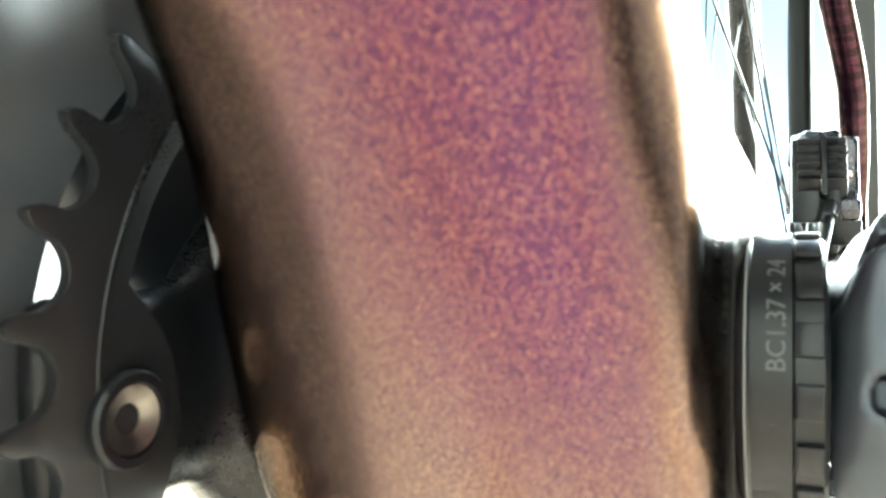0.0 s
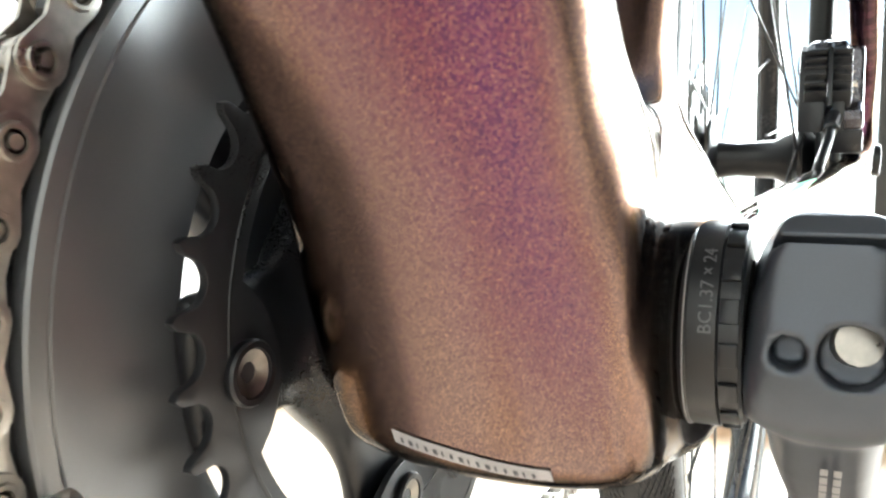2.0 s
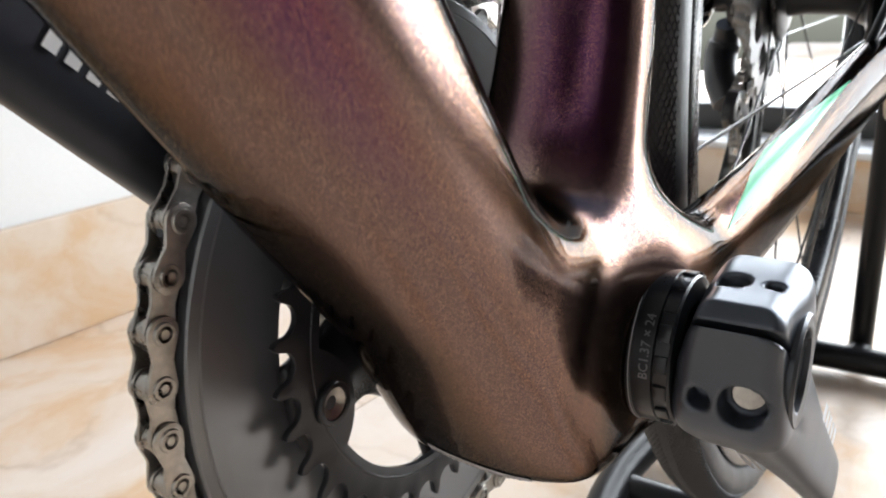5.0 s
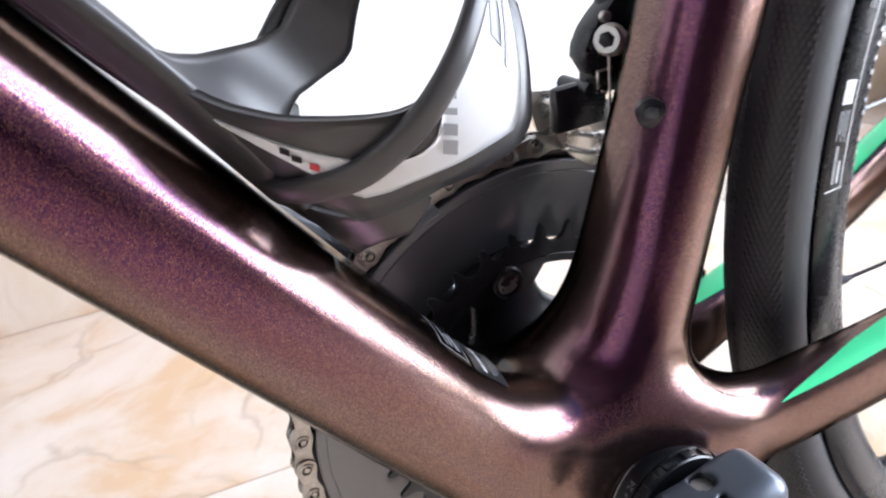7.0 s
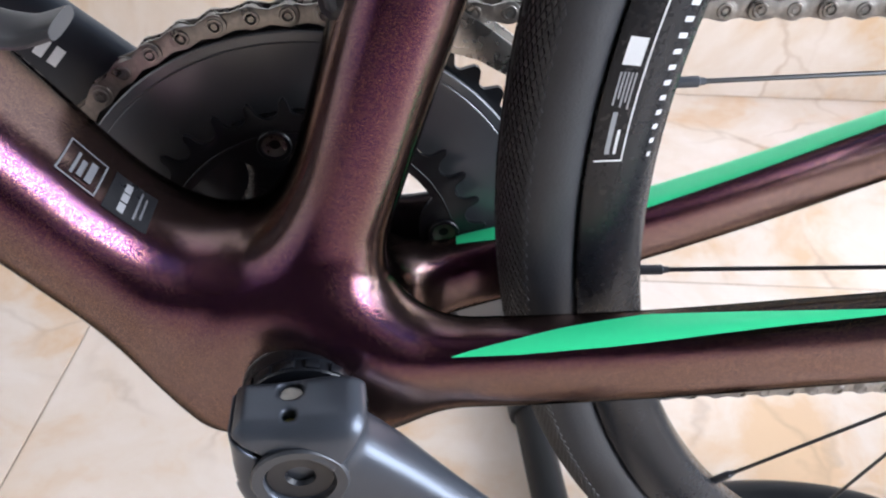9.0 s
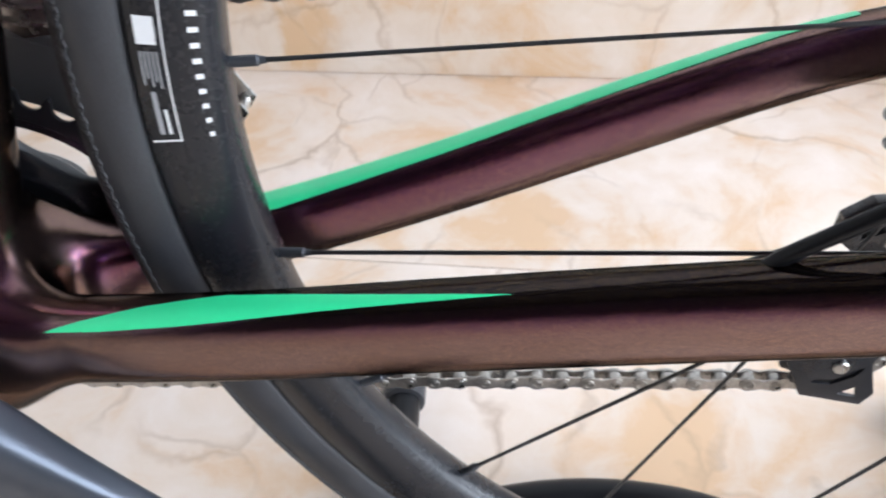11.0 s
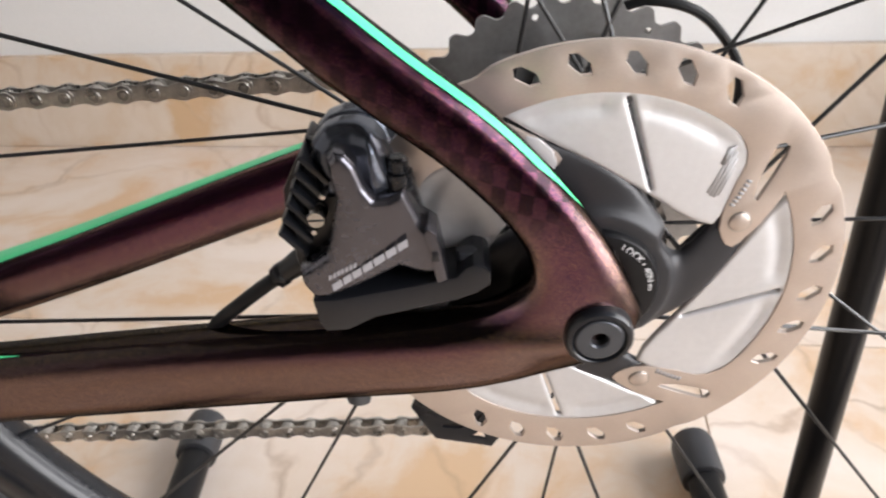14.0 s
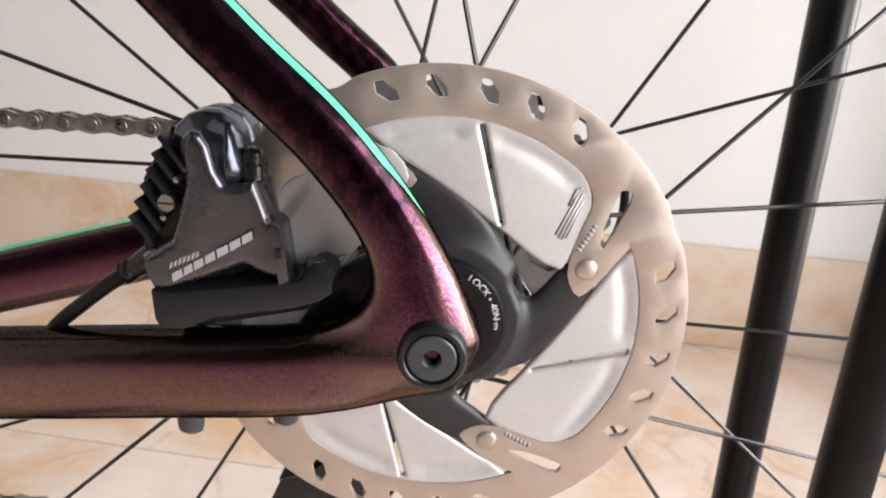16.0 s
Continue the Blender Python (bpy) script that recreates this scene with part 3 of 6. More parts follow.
for name, q in (("stile", (EO0, EO0 + 0.05, 0.093, EOH)), ("stile", (EO1 - 0.05, EO1, 0.093, EOH)), ("stile", (-0.03, 0.01, 0.138, EOH - 0.05)),
                ("rail", (EO0 + 0.05, EO1 - 0.05, 0.093, 0.137)), ("rail", (EO0 + 0.05, EO1 - 0.05, EOH - 0.05, EOH - 0.001)),
                ("rail", (EO0 + 0.05, -0.031, 1.13, 1.18)), ("rail", (0.011, EO1 - 0.05, 1.13, 1.18))):
    z0, z1 = q[2], q[3]
    part(name, box_bm(X1 + 0.09, X1 + 0.13, q[0] + 0.001, q[1] - 0.001, z0, z1, 0.003), GLASS_FRAME, door)

# ---------------------------------------------------------------- the bicycle
BB = Vector((0.0, 0.0, 0.27))
AX = Vector((0.4100, 0.0, 0.3415))
bicycle = new("bicycle")
tagged(bicycle, "purple flake-painted carbon road bicycle on a black stand", "bicycle")

DT_A, DT_B = (-0.026, 0, 0.262), (-0.405, 0, 0.778)
ST_A, ST_M, ST_B = (-0.002, 0, 0.272), (0.036, 0, 0.40), (0.128, 0, 0.71)
STAY_L = [(0.020, 0.022, 0.270), (0.060, 0.0315, 0.2775), (0.115, 0.0395, 0.2855), (0.180, 0.0455, 0.2945), (0.250, 0.0520, 0.304),
          (0.320, 0.0610, 0.3153), (0.370, 0.0690, 0.3245), (0.4085, 0.0735, 0.3385)]
STAY_RT = [(0.020, 0.022, 0.262), (0.060, 0.0315, 0.2665), (0.115, 0.0390, 0.2755), (0.180, 0.0475, 0.2907), (0.250, 0.0575, 0.3095),
           (0.320, 0.0660, 0.3285), (0.370, 0.0715, 0.3370), (0.4085, 0.0735, 0.3385)]
STAY_W = [(0.013, 0.0165), (0.0115, 0.0165), (0.0105, 0.0163), (0.0105, 0.0162), (0.0105, 0.0162), (0.0105, 0.0155), (0.0095, 0.0148), (0.0070, 0.0150)]
SEAT = [(0.4085, 0.0738, 0.3400), (0.4030, 0.0745, 0.3600), (0.3915, 0.0750, 0.3805), (0.3735, 0.0745, 0.4015), (0.3520, 0.0725, 0.4195),
        (0.3295, 0.0690, 0.4390), (0.2600, 0.0500, 0.4990), (0.1900, 0.0310, 0.5600), (0.1050, 0.0100, 0.6330)]
SEAT_W = [(0.0070, 0.0135), (0.0072, 0.0110), (0.0075, 0.0098), (0.0078, 0.0095), (0.0080, 0.0095), (0.0080, 0.0095), (0.0080, 0.0090), (0.0080, 0.0090), (0.0090, 0.0100)]
STAY_WR = [(a, b - 0.0011) for a, b in STAY_W]
FINE = {-1: (fine(STAY_L, STAY_W), fine(SEAT, SEAT_W)), 1: (fine([(x, y, z - 0.0010) for x, y, z in STAY_RT], STAY_WR), fine(SEAT, SEAT_W))}


def frame_field(p):
    d = near(p, (-0.5, -0.1, 0.17), (0.10, 0.1, 0.85), lambda q: limb(q, DT_A, DT_B, (0.0275, 0.0212), (0.0385, 0.0205), power=2.6), 0.1)
    s = near(p, (-0.08, -0.09, 0.19), (0.22, 0.09, 0.80), lambda q: np.minimum(limb(q, ST_A, ST_M, (0.0265, 0.0180), (0.0195, 0.0183), power=2.3),
                                                                                   limb(q, ST_M, ST_B, (0.0195, 0.0183), (0.0180, 0.0190), power=2.3)), 0.1)

    def shell(q):
        r = np.hypot(q[:, 0] + 0.002, q[:, 2] - 0.268) - 0.0295
        w = np.abs(q[:, 1]) - 0.0320
        rr = np.stack([r + 0.006, w + 0.006], 1)
        return np.minimum(rr.max(1), 0) + np.linalg.norm(np.maximum(rr, 0), axis=1) - 0.006
    b = near(p, (-0.13, -0.1, 0.14), (0.13, 0.1, 0.40), shell, 0.1)
    out = smin(smin(d, s, 0.058), b, 0.020)
    # the shell ends square at the bearing cups and flat underneath
    away = np.maximum(np.hypot(p[:, 0], p[:, 2] - 0.268) - 0.045, 0)
    out = -smin(-out, -(np.abs(p[:, 1]) - 0.0322 - 0.25 * away), 0.008)
    out = -smin(-out, p[:, 2] - 0.2385, 0.010)
    for side in (-1, 1):
        flip = np.array([1, side, 1])
        m = p * flip
        c = chain_of(m, *FINE[side][0], (0, 1, 0), 2.9)
        e = chain_of(m, *FINE[side][1], (0, 1, 0), 3.2)
        out = smin(out, smin(c, e, 0.014), 0.030)
    return out


FH = 0.0024
verts, faces = surface_net(frame_field, (-0.30, -0.096, 0.215), (0.436, 0.097, 0.69), FH)
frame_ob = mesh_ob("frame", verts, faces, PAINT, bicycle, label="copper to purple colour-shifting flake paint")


def on_frame(points, lift):
    """Draws points onto the painted surface and lifts them a little."""
    v = np.array(points, float)
    for _ in range(8):
        d = frame_field(v)
        g = np.stack([(frame_field(v + e) - frame_field(v - e)) / 2e-4 for e in np.eye(3) * 1e-4], 1)
        g /= np.maximum(np.linalg.norm(g, axis=1), 0.2)[:, None]
        v = v - d[:, None] * g
    return v + lift * g


def decal(name, rows, mat, label, lift=0.0003):
    """A thin painted field: rows of points laid on the frame."""
    n, k = len(rows), len(rows[0])
    v = on_frame([q for r in rows for q in r], lift)
    f = [(i * k + j, i * k + j + 1, (i + 1) * k + j + 1, (i + 1) * k + j) for i in range(n - 1) for j in range(k - 1)]
    return mesh_ob(name, v, f, mat, frame_ob, label=label)


def bent(pts, x):
    """The point of a bent limb at x, with its halves."""
    for i in range(len(pts) - 1):
        a, b = pts[i], pts[i + 1]
        if min(a[0], b[0]) <= x <= max(a[0], b[0]):
            t = (x - a[0]) / (b[0] - a[0])
            return np.array(a) + t * (np.array(b) - np.array(a))
    return np.array(pts[-1])


def stay_stripe(side, pts):
    rows = []
    for i in range(61):
        x = 0.049 + (0.2055 - 0.049) * i / 60
        c = bent(pts, x)
        # lower edge runs along the stay's flank, the upper edge over its top
        low = np.interp(x, [0.049, 0.07, 0.10, 0.15, 0.2055], [38, 38, 42, 54, 64])
        top = np.interp(x, [0.049, 0.07, 0.085, 0.113, 0.15, 0.19, 0.2055], [38.5, 60, 80, 102, 88, 72, 64.5])
        rows.append([(x, side * (c[1] + 0.014 * math.cos(radians(low + (top - low) * j / 10))), c[2] + 0.022 * math.sin(radians(low + (top - low) * j / 10)))
                     for j in range(11)])
    return decal("stripe", rows, MINT, "mint green painted stripe")


def stay_top_stripe(pts):
    """The drive-side stay carries a long stripe over its top."""
    rows = []
    for i in range(71):
        x = 0.058 + (0.345 - 0.058) * i / 70
        c = bent(pts, x)
        low = np.interp(x, [0.058, 0.10, 0.113, 0.16, 0.23, 0.345], [92, 48, 42, 52, 66, 92])
        rows.append([(x, c[1] - 0.014 * math.cos(radians(low + (128 - low) * j / 10)), c[2] + 0.022 * math.sin(radians(low + (128 - low) * j / 10)))
                     for j in range(11)])
    return decal("stripe", rows, MINT, "mint green painted stripe")


def seat_stripe(side):
    pts = SEAT
    rows = []
    for i in range(49):
        s = 1.75 + (7.2 - 1.75) * i / 48
        k, t = int(s), s - int(s)
        c = np.array(pts[k]) * (1 - t) + np.array(pts[k + 1]) * t
        d = np.array(pts[k + 1]) - np.array(pts[k])
        n = np.array([-d[2], 0, d[0]])
        n = n / np.linalg.norm(n)
        if n[2] < 0:
            n = -n
        wide = min(1.0, i / 6.0)
        row = []
        for j in range(7):
            a = radians(82 - 24 * wide * (1 - j / 6))
            q = c + 0.014 * (math.cos(a) * np.array([0, 1, 0]) + math.sin(a) * n)
            row.append((q[0], side * q[1], q[2]))
        rows.append(row)
    return decal("stripe", rows, MINT, "mint green painted stripe")


stay_stripe(-1, STAY_L)
stay_stripe(1, STAY_RT)
stay_top_stripe(STAY_RT)
for sd in (-1, 1):
    seat_stripe(sd)

# prints on top of the down tube: two small labels


def tube_top(u, v):
    """u along the tube from the bracket, v across; a point over the tube's top."""
    d = (Vector(DT_B) - Vector(DT_A)).normalized()
    n = Vector((-d.z, 0, d.x)) * -1
    q = Vector(DT_A) + d * u + n * 0.03 + Vector((0, v, 0))
    return q


def top_bars(name, u0, u1, v0, v1, mat, label):
    rows = [[tuple(tube_top(u0 + (u1 - u0) * i / 6, v0 + (v1 - v0) * j / 6)) for j in range(7)] for i in range(7)]
    return decal(name, rows, mat, label, 0.0003 if mat is CARBON else 0.0005)


top_bars("print", 0.0660, 0.0805, -0.0195, 0.0000, CARBON, "black printed label")
for u0, u1, v0, v1, mt in ((0.0832, 0.0838, -0.0185, -0.0015, DIMINK), (0.0957, 0.0963, -0.0185, -0.0015, DIMINK), (0.0838, 0.0957, -0.0185, -0.0178, DIMINK),
                           (0.0838, 0.0957, -0.0022, -0.0015, DIMINK), (0.0858, 0.0880, -0.0150, -0.0050, DIMINK), (0.0890, 0.0906, -0.0150, -0.0070, DIMINK),
                           (0.0916, 0.0926, -0.0160, -0.0050, DIMINK), (0.0742, 0.0764, -0.0172, -0.0125, GREYINK), (0.0742, 0.0764, -0.0117, -0.0075, GREYINK),
                           (0.0742, 0.0764, -0.0068, -0.0022, GREYINK), (0.0706, 0.0713, -0.0165, -0.0020, DIMINK), (0.0688, 0.0694, -0.0150, -0.0040, DIMINK)):
    top_bars("print", u0, u1, v0, v1, mt, "small unreadable print")


# a pale label wrapped under the bracket
def chin(u, w):
    return (-0.0490 + 0.004 * u + 0.25 * w, 0.0125 - 0.0290 * u, 0.2508 - 0.0035 * u - 0.30 * w)


def chin_label(u0, u1, w0, w1, mat, label, lift):
    rows = [[chin(u0 + (u1 - u0) * i / 8, w0 + (w1 - w0) * j / 3) for j in range(4)] for i in range(9)]
    return decal("print", rows, mat, label, lift)


chin_label(0, 1, 0.0, 0.009, PALEINK, "white label with small print", 0.0003)
for k in range(16):
    chin_label(0.06 + k * 0.055, 0.06 + k * 0.055 + (0.02, 0.03, 0.014)[k % 3], 0.003, 0.0065, DARKGREY, "", 0.0005)

# ---- bottom bracket cups, cranks, chainrings


def cup(side):
    prof = [(0.014, 0.0300), (0.0208, 0.0300), (0.0211, 0.0324), (0.0213, 0.0328), (0.0213, 0.0334), (0.0210, 0.0337), (0.0210, 0.0389), (0.0203, 0.0393),
            (0.0203, 0.0428), (0.0198, 0.0434), (0.013, 0.0434)]
    bm = lathe_bm([(r, side * y) for r, y in prof], BB, 64)
    ob = part("bearing_cup", bm, BLACK, bicycle, "black threaded bearing cup")
    for k in range(16):
        a = 2 * math.pi * (k + 0.5) / 16
        c = BB + Vector((0.0205 * math.cos(a), side * 0.0411, 0.0205 * math.sin(a)))
        bm = box_bm(-0.0006, 0.0006, -0.0017, 0.0017, -0.0023, 0.0023, 0.0003)
        bmesh.ops.transform(bm, matrix=Matrix.Translation(c) @ Matrix.Rotation(-a, 4, "Y"), verts=bm.verts)
        part("spline", bm, BLACK, ob)
    bm = lathe_bm([(0.02128, side * 0.0329), (0.02140, side * 0.0331), (0.02128, side * 0.0333)], BB, 64)
    part("print_ring", bm, GREYINK, ob, "thin grey printed ring")
    return ob


left_cup = cup(-1)
cup(1)


def round_cup(x, y, h):
    a = math.pi + radians(1) - x / 0.0212
    r = 0.02105 + h
    return BB + Vector((r * math.cos(a), -0.0381 + y, r * math.sin(a)))


part("lettering", lettering_bm("BC1.37 × 24", 0.0034, round_cup), DIMINK, left_cup, "pale printed lettering", smooth=False)
ARM = radians(-42)


CRANK_PTS, CRANK_HALF = fine([(0.0, -0.0572, 0), (0.026, -0.0578, 0), (0.055, -0.0602, 0), (0.100, -0.0632, 0), (0.168, -0.0665, 0)],
                             [(0.0122, 0.0205), (0.0114, 0.0195), (0.0092, 0.0172), (0.0070, 0.0150), (0.0065, 0.0120)], 3)


def crank_field(p):
    """Left crank in its own frame: x along the arm, y outwards (negative), z across."""
    arm = chain_of(p, CRANK_PTS, CRANK_HALF, (0, 1, 0), 3.2)
    c, s = math.cos(ARM), math.sin(ARM)
    wx, wz = p[:, 0] * c - p[:, 2] * s, p[:, 0] * s + p[:, 2] * c
    q = np.stack([np.abs(wx + 0.000) - 0.0205, np.abs(p[:, 1] + 0.0563) - 0.0128, np.abs(wz) - 0.0222], 1) + 0.006
    boss = np.minimum(q.max(1), 0) + np.linalg.norm(np.maximum(q, 0), axis=1) - 0.006
    boss = smax(boss, p[:, 1] + 0.0433 + 0.34 * np.maximum(wz - 0.004, 0), 0.003)     # inner side leans away above
    boss = np.maximum(boss, -(p[:, 0] + 0.0265))          # flattened heel
    boss = np.maximum(boss, p[:, 0] - 0.002)
    boss = -smin(-boss, p[:, 2] + 0.0200, 0.006)          # no corner below the arm
    d = smin(arm, boss, 0.010)
    slot = np.maximum(np.abs(p[:, 2]) - 0.0009, p[:, 0] + 0.012)
    d = np.maximum(d, -slot)
    for y, r in ((-0.0510, 0.0030), (-0.0612, 0.0056)):      # bolts from the front face
        bore = np.hypot(p[:, 1] - y, wz + 0.0025) - r
        d = np.maximum(d, -np.maximum(bore, wx + 0.0135))
    for y, r in ((-0.0535, 0.0041), (-0.0632, 0.0022)):      # bolts from the upper face
        bore = np.hypot(p[:, 1] - y, wx + 0.002) - r
        d = np.maximum(d, -np.maximum(bore, 0.0150 - wz))
    axle = np.hypot(p[:, 0], p[:, 2]) - 0.0108
    return np.maximum(d, -np.maximum(axle, p[:, 1] + 0.0665))


v, f = surface_net(crank_field, (-0.034, -0.0765, -0.032), (0.186, -0.044, 0.032), 0.0011)
turn = Matrix.Rotation(-ARM, 3, "Y")
crank = mesh_ob("crank_arm", [BB + turn @ Vector(q) for q in v], f, CRANKGREY, bicycle, label="satin blue-grey left crank arm")
for a, b, r in (((-0.0120, -0.0612, 0.2690), (-0.0168, -0.0622, 0.2698), 0.0040), ((-0.002, -0.0535, 0.2853), (-0.002, -0.0535, 0.2895), 0.0036)):
    part("pinch_bolt", rod_bm(a, b, r, 16), CHAINSTEEL, crank, "bright steel pinch bolt")
part("stop_pin", rod_bm((-0.002, -0.0632, 0.285), (-0.002, -0.0632, 0.2885), 0.0018, 12), material("brass_pin", (0.5, 0.45, 0.15), 0.4, metal=0.6), crank, "small brass stop pin")
cap = lathe_bm([(0.0040, -0.0675), (0.0048, -0.0690), (0.0102, -0.0695), (0.0106, -0.0680), (0.0106, -0.0665)], BB, 32)
part("preload_cap", cap, BLACK, crank, "black preload cap with star socket")
bm = lathe_bm([(0.0112, -0.0712), (0.0145, -0.0716), (0.0152, -0.0708), (0.0150, -0.0695), (0.0112, -0.0695)], BB, 40, closed=True)
part("cap_ring", bm, DARKGREY, crank)


def arm_print(x, z, h, y=-0.0737):
    return BB + turn @ Vector((x, y - h - x * 0.035, z))


bm = bmesh.new()
for x0, x1, z0, z1 in ((0.030, 0.036, -0.0045, 0.001), (0.038, 0.0425, -0.0045, 0.001), (0.0445, 0.050, -0.0045, 0.001), (0.053, 0.058, -0.0045, 0.001), (0.060, 0.066, -0.0045, 0.001)):
    vs = [bm.verts.new(arm_print(x, z, 0.0002)) for x, z in ((x0, z0), (x1, z0), (x1 + 0.002, z1), (x0 + 0.002, z1))]
    bm.faces.new(vs)
part("print", bm, WHITEINK, crank, "pale unreadable maker's print")
for off in (-0.0012, 0.0012):                    # two thin lines of small print on the arm's front edge
    bm = bmesh.new()
    for k in range(9):
        x0 = 0.016 + 0.0036 * k
        z = -0.0212 + 0.042 * max(0, x0 - 0.02)
        vs = [bm.verts.new(BB + turn @ Vector((x, -0.0590 + off + y, z - 0.0003))) for x, y in ((x0, -0.0007), (x0 + 0.0028, -0.0007), (x0 + 0.0028, 0.0007), (x0, 0.0007))]
        bm.faces.new(vs)
    part("print", bm, GREYINK, crank, "fine pale print")

RING_Y, SMALL_Y = 0.0503, 0.0415


def tooth_loop(teeth, pitch_r, depth, n=8, sharp=0.5):
    out = []
    for k in range(teeth * n):
        a = 2 * math.pi * k / (teeth * n)
        w = math.cos(a * teeth)
        w = math.copysign(abs(w) ** sharp, w)
        out.append((BB.x + (pitch_r + depth * w) * math.cos(a), BB.z + (pitch_r + depth * w) * math.sin(a)))
    return out


# outer ring: toothed rim, then a broad dished web
outer = plate_bm([tooth_loop(50, 0.1008, 0.0026), circle(BB.x, BB.z, 0.0935, 96)], RING_Y - 0.0011, RING_Y + 0.0011)
chainring = part("chainring", outer, BLACK, bicycle, "black large chainring", sharp=30)
web = lathe_bm([(0.0962, 0.0456), (0.0957, 0.0450), (0.0926, 0.04505), (0.0922, 0.0454), (0.0918, 0.0451), (0.0905, 0.0452), (0.0780, 0.0468), (0.0700, 0.0478), (0.0632, 0.0486), (0.0625, 0.0496),
                (0.0640, 0.0520), (0.0900, 0.0525), (0.0955, 0.0505)], (BB.x, 0, BB.z), 128, closed=True)
part("web", web, material("ring_grey", (0.130, 0.137, 0.150), 0.33, metal=0.3, spec=1.0, coat=0.9, coat_rough=0.24, vary=0.06, bump=0.05, bump_scale=2500), chainring, "dark grey dished ring web")
peg_r = 0.0978
peg0 = Vector((BB.x + peg_r * math.cos(radians(196)), 0.0450, BB.z + peg_r * math.sin(radians(196))))
part("chain_peg", tube_bm([peg0, peg0 + Vector((0.0022, -0.0050, 0.0028)), peg0 + Vector((0.0025, -0.0056, 0.0032))], [0.0025, 0.0025, 0.0018], 16), STEEL, chainring, "bright steel chain peg")
ANG = [radians(v) for v in (191.5, 281.5, 11.5, 101.5)]
inner_loop = []
for k in range(160):
    a = 2 * math.pi * k / 160
    w = max(math.cos(a - b) for b in ANG)
    inner_loop.append((BB.x + (0.0560 - 0.0110 * max(0, (w - 0.955) / 0.045) ** 0.6) * math.cos(a), BB.z + (0.0560 - 0.0110 * max(0, (w - 0.955) / 0.045) ** 0.6) * math.sin(a)))
gullets = []
for k in range(34 * 18):                        # round gullets between blunt teeth
    a = 2 * math.pi * k / (34 * 18)
    s = abs((k % 18) / 18 - 0.5) * 0.0127
    r = 0.0700 - math.sqrt(0.0047 ** 2 - s * s) if s < 0.0046 else 0.0708 + 0.0022 * min(1, (s - 0.0046) / 0.0014)
    gullets.append((BB.x + r * math.cos(a), BB.z + r * math.sin(a)))
small = plate_bm([gullets, inner_loop], SMALL_Y - 0.0010, SMALL_Y + 0.0010, 0.0003)
small_ring = part("chainring", small, RINGSILVER, bicycle, "dark small chainring with open teeth", sharp=30)


def spider_field(p):
    x, y, z = p[:, 0], p[:, 1], p[:, 2]
    r = np.hypot(x, z)
    hub = np.maximum(r - 0.027, np.abs(y - 0.052) - 0.0065)
    d = hub
    for a in ANG:
        e = (0.062 * math.cos(a), 0.0465, 0.062 * math.sin(a))
        s = (0.018 * math.cos(a), 0.0525, 0.018 * math.sin(a))
        q = limb(p, s, e, (0.0046, 0.0135), (0.0032, 0.0165), (0, 1, 0), 3.0)
        d = smin(d, q, 0.012)
    for a in ANG:
        bore = np.hypot(x - 0.055 * math.cos(a), z - 0.055 * math.sin(a)) - 0.0052
        d = np.maximum(d, -np.maximum(bore, y - 0.0475))
    return np.maximum(d, -(r - 0.0125))


v, f = surface_net(spider_field, (-0.076, 0.0405, -0.076), (0.076, 0.0605, 0.076), 0.0014)
mesh_ob("spider", v + np.array(BB), f, BLACK, bicycle, label="black four-arm chainring spider")
for a in ANG:
    c = Vector((BB.x + 0.055 * math.cos(a), 0, BB.z + 0.055 * math.sin(a)))
    bm = lathe_bm([(0.0047, 0.0398), (0.0049, 0.0387), (0.0061, 0.0386), (0.0065, 0.0392), (0.0064, 0.0404), (0.0046, 0.0406), (0.0046, 0.0470)], c, 28)
    part("ring_bolt", bm, BLACK, small_ring, "black chainring bolt collar")
    part("bolt_cup", lathe_bm([(0.0020, 0.0430), (0.0021, 0.0402), (0.0026, 0.0400), (0.0046, 0.0392)], c, 28), CHAINSTEEL, small_ring, "bright dished bolt head with star socket")
groove = lathe_bm([(0.0588, SMALL_Y - 0.00105), (0.0590, SMALL_Y - 0.0013), (0.0596, SMALL_Y - 0.0013), (0.0598, SMALL_Y - 0.00105)], (BB.x, 0, BB.z), 96)
part("groove", groove, BLACK, small_ring, "dark turned line round the ring")


def right_crank_field(p):
    arm = limb(p, (0.0, 0.0600, 0), (0.168, 0.0680, 0), (0.0085, 0.0225), (0.0065, 0.0145), power=3.0)
    boss = np.maximum(np.hypot(p[:, 0], p[:, 2]) - 0.0215, np.abs(p[:, 1] - 0.0600) - 0.0085)
    return smin(arm, boss, 0.012)


v, f = surface_net(right_crank_field, (-0.03, 0.048, -0.03), (0.186, 0.079, 0.03), 0.0016)
turn2 = Matrix.Rotation(-radians(137), 3, "Y")
right_crank = mesh_ob("crank_arm", [BB + turn2 @ Vector(q) for q in v], f, material("crank_black", (0.022, 0.026, 0.034), 0.34, metal=0.3, vary=0.06), bicycle, label="satin black right crank arm")
bm = bmesh.new()
for x0 in (0.118, 0.1235, 0.129, 0.1345):
    vs = [bm.verts.new(BB + turn2 @ Vector((x, 0.0585, z))) for x, z in ((x0, -0.004), (x0 + 0.0035, -0.004), (x0 + 0.0035, 0.004), (x0, 0.004))]
    bm.faces.new(vs)
part("print", bm, WHITEINK, right_crank, "small pale print")

# ---- rear wheel
RIM_IN, RIM_OUT = 0.2915, 0.3172
